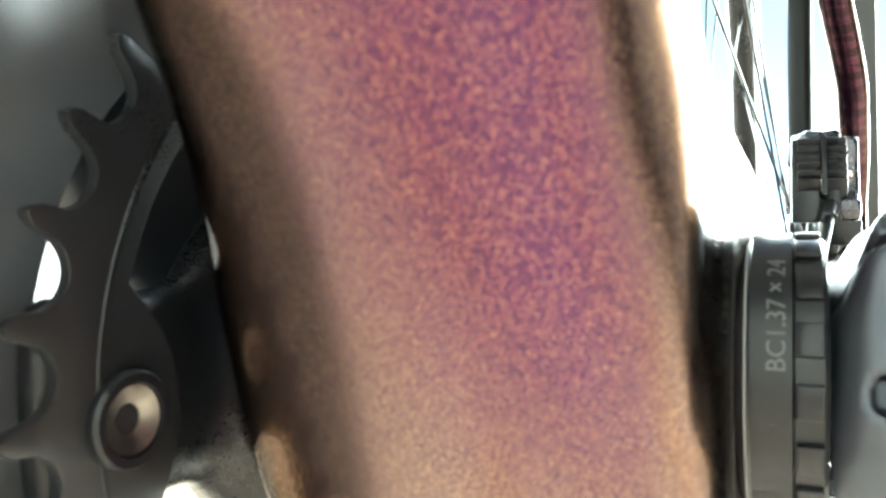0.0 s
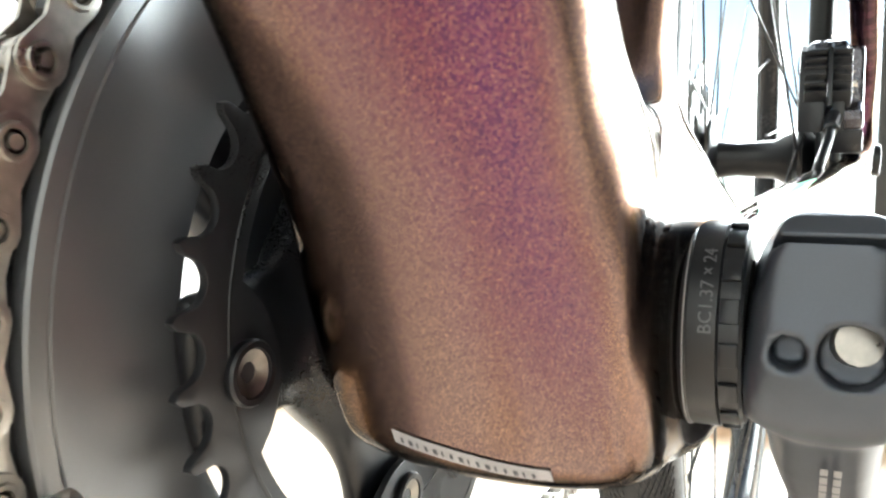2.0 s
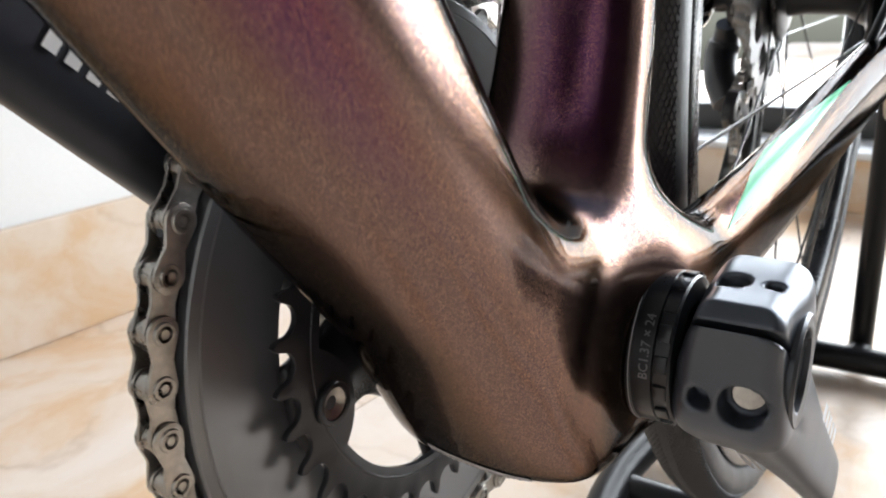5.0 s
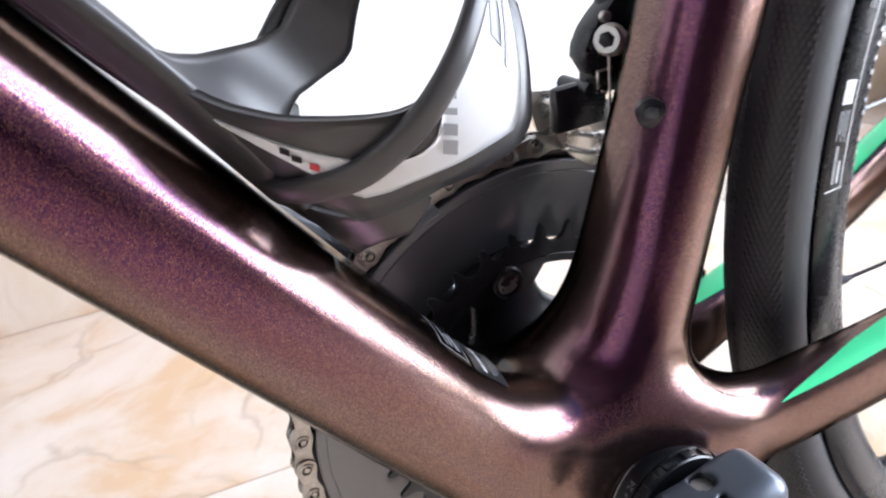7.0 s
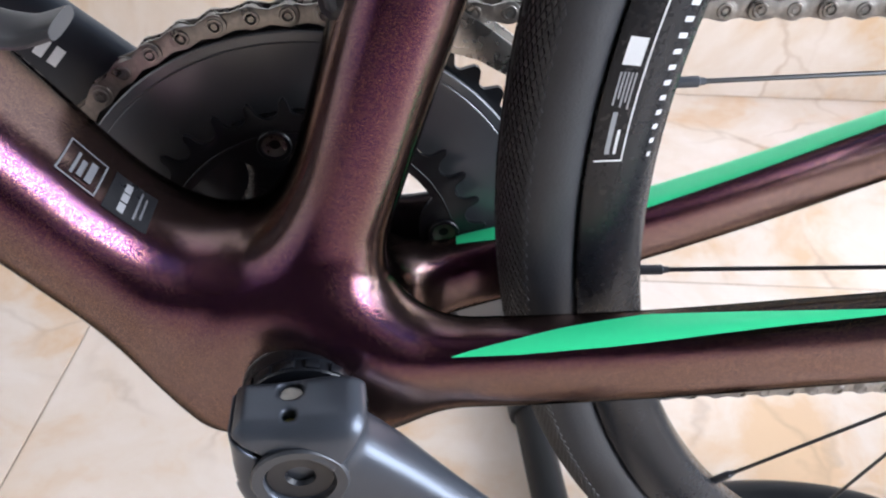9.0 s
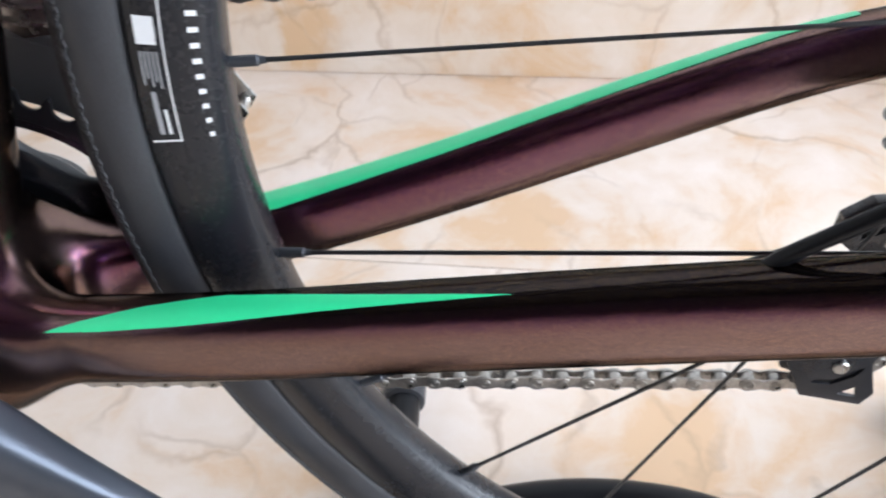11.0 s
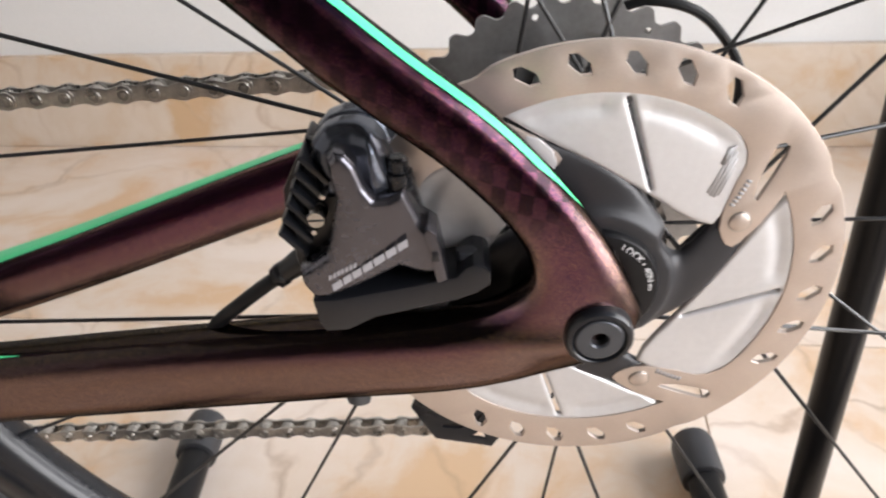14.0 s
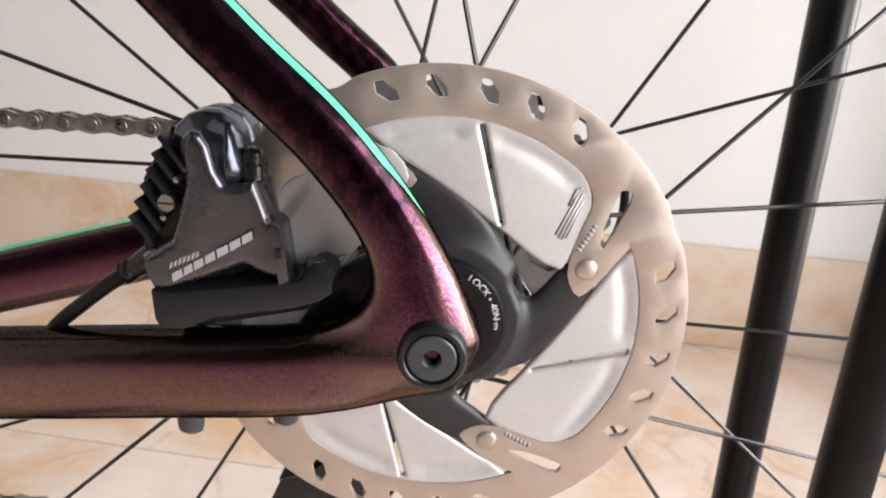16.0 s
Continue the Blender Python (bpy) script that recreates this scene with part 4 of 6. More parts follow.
prof = [(RIM_IN, -0.004), (RIM_IN + 0.0012, -0.0075), (RIM_IN + 0.006, -0.0108), (0.305, -0.0126), (RIM_OUT - 0.001, -0.0132), (RIM_OUT, -0.0124),
        (RIM_OUT, 0.0124), (RIM_OUT - 0.001, 0.0132), (0.305, 0.0126), (RIM_IN + 0.006, 0.0108), (RIM_IN + 0.0012, 0.0075), (RIM_IN, 0.004)]
wheel = part("rear_wheel", lathe_bm(prof, AX, 160, closed=True), RIM, bicycle, "black deep-section rim", sharp=50)
tp = []
for k in range(22):
    a = radians(-44 + (268) * k / 21)
    r = 0.3280 + 0.0152 * math.sin(a)
    y = 0.0150 * math.cos(a)
    tp.append((r, y))
part("tyre", lathe_bm(tp[::-1], AX, 200, closed=True), RUBBER, wheel, "black rubber road tyre", sharp=70)
# tread: rows of small lozenges over the shoulder nearest the eye
kn_v, kn_f = [], []
for ring, (deg, off) in enumerate([(100 + 4 * i, 0.5 * (i % 2)) for i in range(14)]):
    for mirror in (1, -1):
        for k in range(420):
            th = 2 * math.pi * (k + off) / 420
            if not (radians(120) < th < radians(250)):
                continue
            base = []
            for da, dt in ((-2.6, 0), (0, 0.0052), (2.6, 0), (0, -0.0052)):
                a = radians(deg + da)
                for h in (0.0, 0.0006):
                    r, y = 0.3280 + (0.0152 + h) * math.sin(a), mirror * (0.0150 + h) * math.cos(a)
                    base.append((AX.x + r * math.cos(th + dt), y, AX.z + r * math.sin(th + dt)))
            i0 = len(kn_v)
            kn_v += base
            kn_f += [(i0 + 1, i0 + 3, i0 + 5, i0 + 7)] + [(i0 + 2 * j, i0 + (2 * j + 2) % 8, i0 + (2 * j + 3) % 8, i0 + 2 * j + 1) for j in range(4)]
tagged(mesh_ob("tread", kn_v, kn_f, TREAD, wheel, smooth=False), "fine lozenge tread of the tyre", kind="stuff")


def rim_print(name, r0, r1, a0, a1, mat, label, n=6):
    """A printed bar on the rim's near flank."""
    v, f = [], []
    for i in range(n + 1):
        th = radians(a0 + (a1 - a0) * i / n)
        for r in (r0, r1):
            y = -float(np.interp(r, [RIM_IN + 0.0012, RIM_IN + 0.006, 0.305, RIM_OUT - 0.001], [0.0075, 0.0108, 0.0126, 0.0132])) - 0.0003
            v.append((AX.x + r * math.cos(th), y, AX.z + r * math.sin(th)))
    f = [(2 * i, 2 * i + 1, 2 * i + 3, 2 * i + 2) for i in range(n)]
    return mesh_ob(name, v, f, mat, wheel, False, label)


AD = 179.15                                       # lower end of the printed panel
rim_print("print", 0.3064, 0.3070, AD, AD - 26, WHITEINK, "thin white outline", 30)
rim_print("print", 0.3064, 0.3158, AD, AD - 0.12, WHITEINK, "thin white outline")
for a0, a1, r0, r1, mt in (*((AD - 3.4 - q, AD - 5.6, 0.3086 + 0.0012 * i, 0.3092 + 0.0012 * i, GREYINK) for i, q in enumerate((0.0, 0.4, 0.1, 0.6, 0.2))), (AD - 6.0, AD - 7.6, 0.3085, 0.3143, WHITEINK),
                           (AD - 0.5, AD - 2.1, 0.3090, 0.3100, WHITEINK), (AD - 0.5, AD - 3.2, 0.3112, 0.3128, GREYINK),
                           (AD - 12, AD - 17, 0.3090, 0.3098, GREYINK), (AD - 12, AD - 19, 0.3110, 0.3116, GREYINK)):
    rim_print("print", r0, r1, a0, a1, mt, "small unreadable rim print")
for k in range(22):
    a0 = AD - 0.1 - k * 0.95
    rim_print("tick", 0.2966, 0.2966 + 0.0014 + 0.0016 * min(1, k / 8), a0, a0 - 0.32, WHITEINK, "white tick mark", 2)
# hub
hp = [(0.0085, -0.062), (0.0085, -0.050), (0.0150, -0.049), (0.0175, -0.047), (0.0265, -0.0435), (0.0285, -0.042), (0.0285, -0.039), (0.0200, -0.036), (0.0130, -0.024),
      (0.0115, 0.0), (0.0130, 0.012), (0.0240, 0.0135), (0.0285, 0.0155), (0.0285, 0.0185), (0.0200, 0.022), (0.0200, 0.050), (0.0085, 0.051), (0.0085, 0.062)]
part("hub", lathe_bm(hp, AX, 48), BLACK, wheel, "black hub with two flanges", sharp=40)
N = 24
A0 = 175.1


def spoke_ends(k):
    th = radians(A0 + 15.0 * k)
    left = k % 2 == 1
    fr = 0.0271 if left else 0.0275
    fy = -0.0408 if left else 0.0170
    lead = radians(69.5) * (-1, 1, 1, -1)[k % 4]
    rim = Vector((AX.x + (RIM_IN + 0.001) * math.cos(th), 0, AX.z + (RIM_IN + 0.001) * math.sin(th)))
    hub = Vector((AX.x + fr * math.cos(th + lead), fy, AX.z + fr * math.sin(th + lead)))
    return hub, rim


for k in range(N):
    hub, rim = spoke_ends(k)
    d = (hub - rim).normalized()
    bm = tube_bm([hub, hub + (rim - hub) * 0.06, hub + (rim - hub) * 0.10, rim - (rim - hub) * 0.08, rim], [0.0010, 0.0010, 0.00085, 0.00085, 0.001], 8)
    part("spoke", bm, SPOKE, wheel)
    bm = tube_bm([rim - d * 0.001, rim + d * 0.010, rim + d * 0.0105, rim + d * 0.0125], [0.0019, 0.0019, 0.0014, 0.0012], 10)
    part("nipple", bm, DARKGREY, wheel)

# ---- brake rotor
RC = AX.copy()
RY = -0.056
ARMS = [radians(23.2 + 90 * k) for k in range(4)]


def polar(r, a):
    return (RC.x + r * math.cos(a), RC.z + r * math.sin(a))


def slot_loop(r, a, long=0.0052, wide=0.0024, lean=0.0):
    """A six-sided slot, leaning off the radius."""
    cx, cz = polar(r, a)
    out = []
    for u, v in ((-long, 0), (-long * 0.45, -wide), (long * 0.62, -wide), (long, -wide * 0.15), (long * 0.55, wide), (-long * 0.5, wide)):
        b = a + lean
        out.append((cx + u * math.cos(b) - v * math.sin(b), cz + u * math.sin(b) + v * math.cos(b)))
    return out


outline, inner, holes = [], [], []
for k in range(240):
    a = 2 * math.pi * k / 240
    off = min(abs((a - b + math.pi) % (2 * math.pi) - math.pi) for b in [q + radians(3) for q in ARMS])
    outline.append(polar(0.0801 - 0.0012 * math.exp(-(off / 0.05) ** 2), a))
for b in ARMS:
    for j, dg in enumerate((35.5, 47.5, 58.9, 71.2, 83.0)):
        holes.append(slot_loop(0.0734, b + radians(dg), 0.0046, 0.0021, radians(45)))
    # tapered slot through the arm that reaches in to the rivet
    holes.append([polar(r, b + radians(g)) for r, g in ((0.0700, 17.6), (0.0716, 16.8), (0.0722, 15.4), (0.0702, 13.5), (0.0618, 8.6), (0.0566, 5.0), (0.0560, 6.4), (0.0596, 11.2), (0.0653, 15.3))])
    # inner edge with the leaning arm
    inner += [polar(r, b + radians(g)) for r, g in ((0.0648, 4.0), (0.0621, 1.6), (0.0550, -4.0), (0.0480, -9.4), (0.0455, -10.6), (0.0438, -8.5), (0.0430, -4.0), (0.0432, 0.5),
                                                    (0.0459, 6.4), (0.0532, 14.2), (0.0596, 18.2), (0.0625, 21.5), (0.0642, 25.5))]
    inner += [polar(0.0648, b + radians(28 + (92 - 28) * k / 20)) for k in range(21)]
rotor = part("brake_rotor", plate_bm([outline, inner] + holes, RY - 0.0017, RY + 0.0002, 0.0002), ROTORSTEEL, bicycle, "brushed steel brake ring with slots", sharp=25)
for b in ARMS:
    # cooling fin between two arms: (radius, degrees past the arm)
    shape = [(0.0417, 2.8), (0.0455, 5.5), (0.0600, 16.0), (0.0632, 20.5), (0.0650, 27.0)]
    shape += [(0.0654, 28.0 + (90.0 - 28.0) * k / 20) for k in range(21)]
    shape += [(0.0654, 92.0), (0.0632, 90.6), (0.0580, 87.5), (0.0471, 76.5), (0.0400, 63.0), (0.0358, 48.0), (0.0345, 33.0), (0.0350, 20.0), (0.0375, 9.0)]
    loop = [polar(r, b + radians(g)) for r, g in shape]
    slit = [polar(r, b + radians(g)) for r, g in ((0.0636, 60.0), (0.0636, 58.2), (0.0362, 36.8), (0.0360, 38.8))]

    def fin_field(p, b=b, loop=loop, slit=slit):
        x, y, z = p[:, 0], p[:, 1], p[:, 2]
        r = np.hypot(x - RC.x, z - RC.z)
        g = (np.degrees(np.arctan2(z - RC.z, x - RC.x) - b) + 360) % 360
        # each half is pressed into a shallow dish that falls away towards the brake ring
        half_a = np.clip((g - 22) / 10, 0, 1) * np.clip((57 - g) / 5, 0, 1)
        half_b = np.clip((g - 61) / 5, 0, 1) * np.clip((92 - g) / 8, 0, 1)
        dish = (half_a + half_b) * np.exp(-((r - 0.0603) / 0.0026) ** 2)
        d = smax(poly_dist(x, z, loop), np.abs(y - RY) - 0.0013 + 0.0008 * dish * (y < RY), 0.0010)
        return np.maximum(d, -poly_dist(x, z, slit))
    lo, hi = np.min(loop, axis=0) - 0.003, np.max(loop, axis=0) + 0.003
    v, f = surface_net(fin_field, (lo[0], RY - 0.0030, lo[1]), (hi[0], RY + 0.0030, hi[1]), 0.0008)
    mesh_ob("cooling_fin", v, f, FINALU, rotor, label="pale aluminium cooling fin")
    c = polar(0.0495, b)
    part("rivet", lathe_bm([(0.0, -0.0005), (0.0029, -0.0005), (0.0032, -0.0003), (0.0032, 0.0006)], (c[0], RY - 0.0018, c[1]), 28), ROTORSTEEL, rotor)
    part("rivet_ring", lathe_bm([(0.0033, -0.0001), (0.0034, -0.0002), (0.0036, -0.0002), (0.0037, -0.0001)], (c[0], RY - 0.0017, c[1]), 32), CHAINSTEEL, rotor)


def rotor_spider_field(p):
    x, y, z = p[:, 0], p[:, 1], p[:, 2]
    r = np.hypot(x, z)
    d = np.maximum(r - 0.0245, np.abs(y) - 0.0042)
    for b in ARMS:
        pts = []
        for t in range(6):
            u = t / 5
            rr = 0.019 + 0.0305 * u
            aa = b - 0.95 * (1 - u) ** 1.3
            pts.append(np.array((rr * math.cos(aa), 0.0, rr * math.sin(aa))))
        halves = [(0.0036 - 0.0016 * t / 5, 0.0110 - 0.0052 * t / 5) for t in range(6)]
        pts, halves = fine(pts, halves, 4)
        d = smin(d, chain_of(p, pts, halves, (0, 1, 0), 3.0), 0.007)
    return np.maximum(d, -(r - 0.0135))


v, f = surface_net(rotor_spider_field, (-0.058, -0.0065, -0.058), (0.058, 0.0065, 0.058), 0.0013)
part_off = np.array((RC.x, RY + 0.0010, RC.z))
mesh_ob("rotor_spider", v + part_off, f, SPIDERBLACK, rotor, label="black aluminium rotor spider")
lock = lathe_bm([(0.0120, -0.0080), (0.0170, -0.0085), (0.0205, -0.0078), (0.0212, -0.0068), (0.0212, -0.0040)], (RC.x, RY, RC.z), 48)
part("lockring", lock, SATIN, rotor, "black lockring")


def round_lock(x, y, h):
    a = radians(63) - x / 0.0185
    r = 0.0172 + y
    return Vector((RC.x + r * math.cos(a), RY - 0.0082 - h, RC.z + r * math.sin(a)))


part("lettering", lettering_bm("LOCK ▸ 40N·m", 0.0033, round_lock), WHITEINK, rotor, "white printed lettering", smooth=False)
for a0, r0, ln, wd in ((47.6, 0.0575, 0.0060, 0.0008), (45.2, 0.0535, 0.0170, 0.0004), (43.6, 0.0530, 0.0160, 0.0004), (42.0, 0.0525, 0.0140, 0.0004), (40.5, 0.0520, 0.0100, 0.0003)):
    c = polar(r0, radians(a0))
    bm = box_bm(c[0] - wd, c[0] + wd, RY - 0.00140, RY - 0.00128, c[1] - ln / 2, c[1] + ln / 2)
    bmesh.ops.rotate(bm, verts=bm.verts, cent=(c[0], RY, c[1]), matrix=Matrix.Rotation(radians(22), 3, "Y"))
    part("print", bm, FAINTINK, rotor, "small unreadable grey print")
for b in ARMS[:1] + ARMS[3:]:
    for k in range(7):
        c = polar(0.0495 + 0.0013 * k, b + radians(8.2 + 0.8 * k))
        bm = box_bm(c[0] - 0.0009, c[0] + 0.0009, RY - 0.00178, RY - 0.00168, c[1] - 0.0005, c[1] + 0.0005)
        bmesh.ops.rotate(bm, verts=bm.verts, cent=(c[0], RY, c[1]), matrix=Matrix.Rotation(-b + radians(46), 3, "Y"))
        part("print", bm, GREYINK, rotor, "small grey maker's print")

# ---- through axle
bm = lathe_bm([(0.0078, -0.0850), (0.0080, -0.0872), (0.0084, -0.0876), (0.0096, -0.0874), (0.0102, -0.0866), (0.0104, -0.0856), (0.0104, -0.0780)],
              (AX.x - 0.0012, 0, AX.z - 0.0012), 48)
axle = part("axle_cap", bm, BLACK, bicycle, "black through-axle head with hex socket", sharp=30)
bm = lathe_bm([(0.0, -0.0835), (0.0024, -0.0835), (0.0025, -0.0866), (0.0030, -0.0873), (0.0068, -0.0873), (0.0073, -0.0870), (0.0074, -0.0856), (0.0079, -0.0855)],
              (AX.x - 0.0012, 0, AX.z - 0.0012), 48)
part("axle_face", bm, DARKGREY, axle, "dark grey turned face with hex socket", sharp=30)
part("axle", rod_bm((AX.x, -0.078, AX.z), (AX.x, 0.078, AX.z), 0.006, 16), BLACK, axle)

# ---- brake caliper on its plate


def tilt_plate(name, loop, y0, y1, mat, parent, label="", bevel=0.0015, holes=()):
    return part(name, plate_bm([loop] + list(holes), y0, y1, bevel), mat, parent, label, sharp=28)


body = [(0.3335, 0.3985), (0.3362, 0.4012), (0.3392, 0.4005), (0.3418, 0.3970), (0.3438, 0.3895), (0.3460, 0.3860), (0.3500, 0.3858), (0.3546, 0.3880), (0.3590, 0.3755), (0.3622, 0.3728),
        (0.3637, 0.3660), (0.3650, 0.3578), (0.3600, 0.3563), (0.3510, 0.3611), (0.3400, 0.3562), (0.3281, 0.3519), (0.3240, 0.3516), (0.3212, 0.3566), (0.3204, 0.3616), (0.3253, 0.3645),
        (0.3298, 0.3678), (0.3330, 0.3780), (0.3351, 0.3868)]


def caliper_field(p):
    x, y, z = p[:, 0], p[:, 1], p[:, 2]
    # the front leans back on both sides of a ridge that runs down the triangle's left flank
    ridge = (x - 0.3385) * 0.933 - (z - 0.3940) * 0.359
    front = -0.0790 + 0.55 * np.maximum(-ridge - 0.0035, 0) + 0.10 * np.maximum(ridge - 0.008, 0)
    d = smax(poly_dist(x, z, body), front - y, 0.0030)
    d = smax(d, y + 0.0600, 0.0020)
    # hollow in the lower edge and a vertical scallop beside the pillar
    scallop = np.hypot((x - 0.3562) * 1.0, y + 0.0835) - 0.0052
    return smax(d, -np.maximum(scallop, np.maximum(0.3745 - z, z - 0.3875)), 0.0015)


v, f = surface_net(caliper_field, (0.315, -0.0815, 0.345), (0.370, -0.058, 0.406), 0.0007)
caliper = mesh_ob("brake_caliper", v, f, CALGREY, bicycle, label="dark grey triangular caliper body")
core = [(0.3200, 0.3500), (0.3180, 0.3620), (0.3215, 0.3850), (0.3290, 0.3980), (0.3400, 0.4040), (0.3480, 0.3990), (0.3520, 0.3900), (0.3570, 0.3850), (0.3600, 0.3700), (0.3590, 0.3600), (0.3450, 0.3540)]
tilt_plate("pad_block", core, -0.0690, -0.0580, BLACK, caliper, "black caliper core", 0.0015)
tilt_plate("pad_block", core, -0.0540, -0.0400, BLACK, caliper, "black caliper core", 0.0015)
for k in range(6):
    x, z = 0.3148 + 0.0020 * k, 0.3690 + 0.0050 * k
    for y0, y1 in ((-0.0725, -0.0575), (-0.0545, -0.0430)):
        bm = box_bm(-0.0009, 0.0009, y0, y1, -0.0058, 0.0058, 0.0005)
        bmesh.ops.rotate(bm, verts=bm.verts, cent=(0, 0, 0), matrix=Matrix.Rotation(radians(24 - 62), 3, "Y"))
        bmesh.ops.translate(bm, verts=bm.verts, vec=(x + 0.0041, 0, z - 0.001))
        part("fin", bm, BLACK, caliper, "black finned pad cooler")
tilt_plate("pad_plate", [(0.3150, 0.3640), (0.3165, 0.3820), (0.3260, 0.3990), (0.3330, 0.3960), (0.3240, 0.3640)], -0.0575, -0.0550, BLACK, caliper, "", 0.0004)
# rounded piston housing: a saddle over the top that runs down into the body's notch
DOME = [(0.3268, 0.3870), (0.3272, 0.3950), (0.3288, 0.4000), (0.3325, 0.4038), (0.3375, 0.4056), (0.3425, 0.4056), (0.3470, 0.4036), (0.3494, 0.4000), (0.3506, 0.3950), (0.3520, 0.3895),
        (0.3512, 0.3852), (0.3470, 0.3835), (0.3380, 0.3800), (0.3300, 0.3810)]


def housing_field(p):
    x, y, z = p[:, 0], p[:, 1], p[:, 2]
    swell = 0.0045 * np.clip((x - 0.338) / 0.008, 0, 1) ** 2
    d = smax(poly_dist(x, z, DOME), np.abs(y + 0.0570) - 0.0150 - swell, 0.0090)
    # a waist where the two halves of the caliper are joined
    groove = np.hypot(y + 0.0560, poly_dist(x, z, DOME)) - 0.0009
    return smax(d, -groove, 0.0010)


v, f = surface_net(housing_field, (0.322, -0.080, 0.376), (0.358, -0.037, 0.410), 0.0009)
mesh_ob("piston_housing", v, f, HOUSEGREY, caliper, label="smooth blue-grey rounded housing")
bm = lathe_bm([(0.0, -0.0752), (0.0025, -0.0752), (0.0029, -0.0745), (0.0029, -0.0690)], (0.3277, 0, 0.3780), 20)
part("pad_screw", bm, STEEL, caliper, "bright slotted pad screw")
part("screw_slot", box_bm(0.3254, 0.3300, -0.07535, -0.07515, 0.3777, 0.3783), BLACK, caliper)
for cx, cz in ((0.3305, 0.3850), (0.3262, 0.3730)):
    part("rivet", lathe_bm([(0.0, -0.0740), (0.0009, -0.0739), (0.0011, -0.0690)], (cx, 0, cz), 10), STEEL, caliper)
bm = lathe_bm([(0.0, 0.0098), (0.0022, 0.0096), (0.0030, 0.0085), (0.0030, 0.0050), (0.0040, 0.0048), (0.0041, 0.0005), (0.0036, 0.0)], (0, 0, 0), 20)
bmesh.ops.rotate(bm, verts=bm.verts, cent=(0, 0, 0), matrix=Matrix.Rotation(radians(90), 3, "X"))
bmesh.ops.translate(bm, verts=bm.verts, vec=(0.3532, -0.0715, 0.3865))
part("bleed_nipple", bm, BLACK, caliper, "black bleed nipple cap")
part("nipple_nut", rod_bm((0.3532, -0.0715, 0.3855), (0.3532, -0.0715, 0.3895), 0.0040, 6), DARKGREY, caliper)
pil = [(0.3592, 0.3745), (0.3608, 0.3762), (0.3632, 0.3740), (0.3642, 0.3670), (0.3655, 0.3578), (0.3622, 0.3562), (0.3608, 0.3660)]
tilt_plate("bolt_pillar", pil, -0.0800, -0.0660, CALGREY, caliper, "grey bolt pillar", 0.0010)
part("recess", box_bm(0.3613, 0.3633, -0.0803, -0.0799, 0.3650, 0.3684, 0.0001), BLACK, caliper)
base = [(0.3258, 0.3388), (0.3240, 0.3420), (0.3232, 0.3512), (0.3300, 0.3512), (0.3500, 0.3545), (0.3680, 0.3578), (0.3712, 0.3612), (0.3735, 0.3622), (0.3765, 0.3614), (0.3785, 0.3590),
        (0.3783, 0.3545), (0.3740, 0.3515), (0.3672, 0.3490), (0.3420, 0.3438), (0.3330, 0.3392)]
tilt_plate("mount_plate", base, -0.0790, -0.0560, BLACK, caliper, "black flat-mount adapter plate", 0.0016)
bm = lathe_bm([(0.0, 0.0030), (0.0030, 0.0028), (0.0034, 0.0015), (0.0034, -0.002)], (0, 0, 0), 20)
bmesh.ops.rotate(bm, verts=bm.verts, cent=(0, 0, 0), matrix=Matrix.Rotation(radians(90), 3, "X"))
bmesh.ops.translate(bm, verts=bm.verts, vec=(0.3715, -0.0700, 0.3595))
part("mount_bolt", bm, DARKGREY, caliper, "dark mount bolt")
for x, z in ((0.3300, 0.2985), (0.3620, 0.3045)):
    part("mount_bolt", tube_bm([(x, -0.0660, z + 0.006), (x, -0.0660, z + 0.0005), (x, -0.0660, z - 0.0020), (x, -0.0660, z - 0.0032)], [0.0046, 0.0046, 0.0040, 0.0022], 18), DARKGREY, caliper, "dark domed bolt head under the stay")


def slant_bars(x0, z0, lengths, high, mat, name, label, lean=33.5, y=-0.07925, step=0.0009):
    """A word drawn as a row of plain slanted bars."""
    c, s = math.cos(radians(lean)), math.sin(radians(lean))
    at = 0.0
    for ln in lengths:
        bm = bmesh.new()
        pts = [(at, 0), (at + ln, 0), (at + ln + 0.0012, high), (at + 0.0012, high)]
        vs = [bm.verts.new((x0 + u * c - w * s, y, z0 + u * s + w * c)) for u, w in pts]
        bm.faces.new(vs)
        part(name, bm, mat, caliper, label, smooth=False)
        at += ln + step


slant_bars(0.3303, 0.3548, (0.0037, 0.0030, 0.0034, 0.0036, 0.0040, 0.0038, 0.0036), 0.0023, PALEINK, "print", "pale slanted maker's print", 32.4, step=0.0006)
slant_bars(0.3294, 0.3590, (0.0009,) * 7, 0.0015, PALEINK, "print", "small white print", 27, step=0.0006)
tab = [(0.3900, 0.3990), (0.3935, 0.3980), (0.3975, 0.3940), (0.3988, 0.3900), (0.3975, 0.3862), (0.3945, 0.3860), (0.3915, 0.3895), (0.3885, 0.3940)]
tilt_plate("plastic_tab", tab, -0.0690, -0.0675, FINALU, caliper, "pale rounded plastic tab", 0.0006)
# added black piece closes the gap, standing in for the contact shadow there
filler = [(0.3285, 0.3345), (0.3275, 0.3440), (0.3450, 0.3470), (0.3640, 0.3510), (0.3690, 0.3500), (0.3690, 0.3440), (0.3500, 0.3392)]
tilt_plate("mount_shoe", filler, -0.0670, -0.0585, BLACK, caliper, "added black filler for the dark contact line between plate and stay", 0.0012)
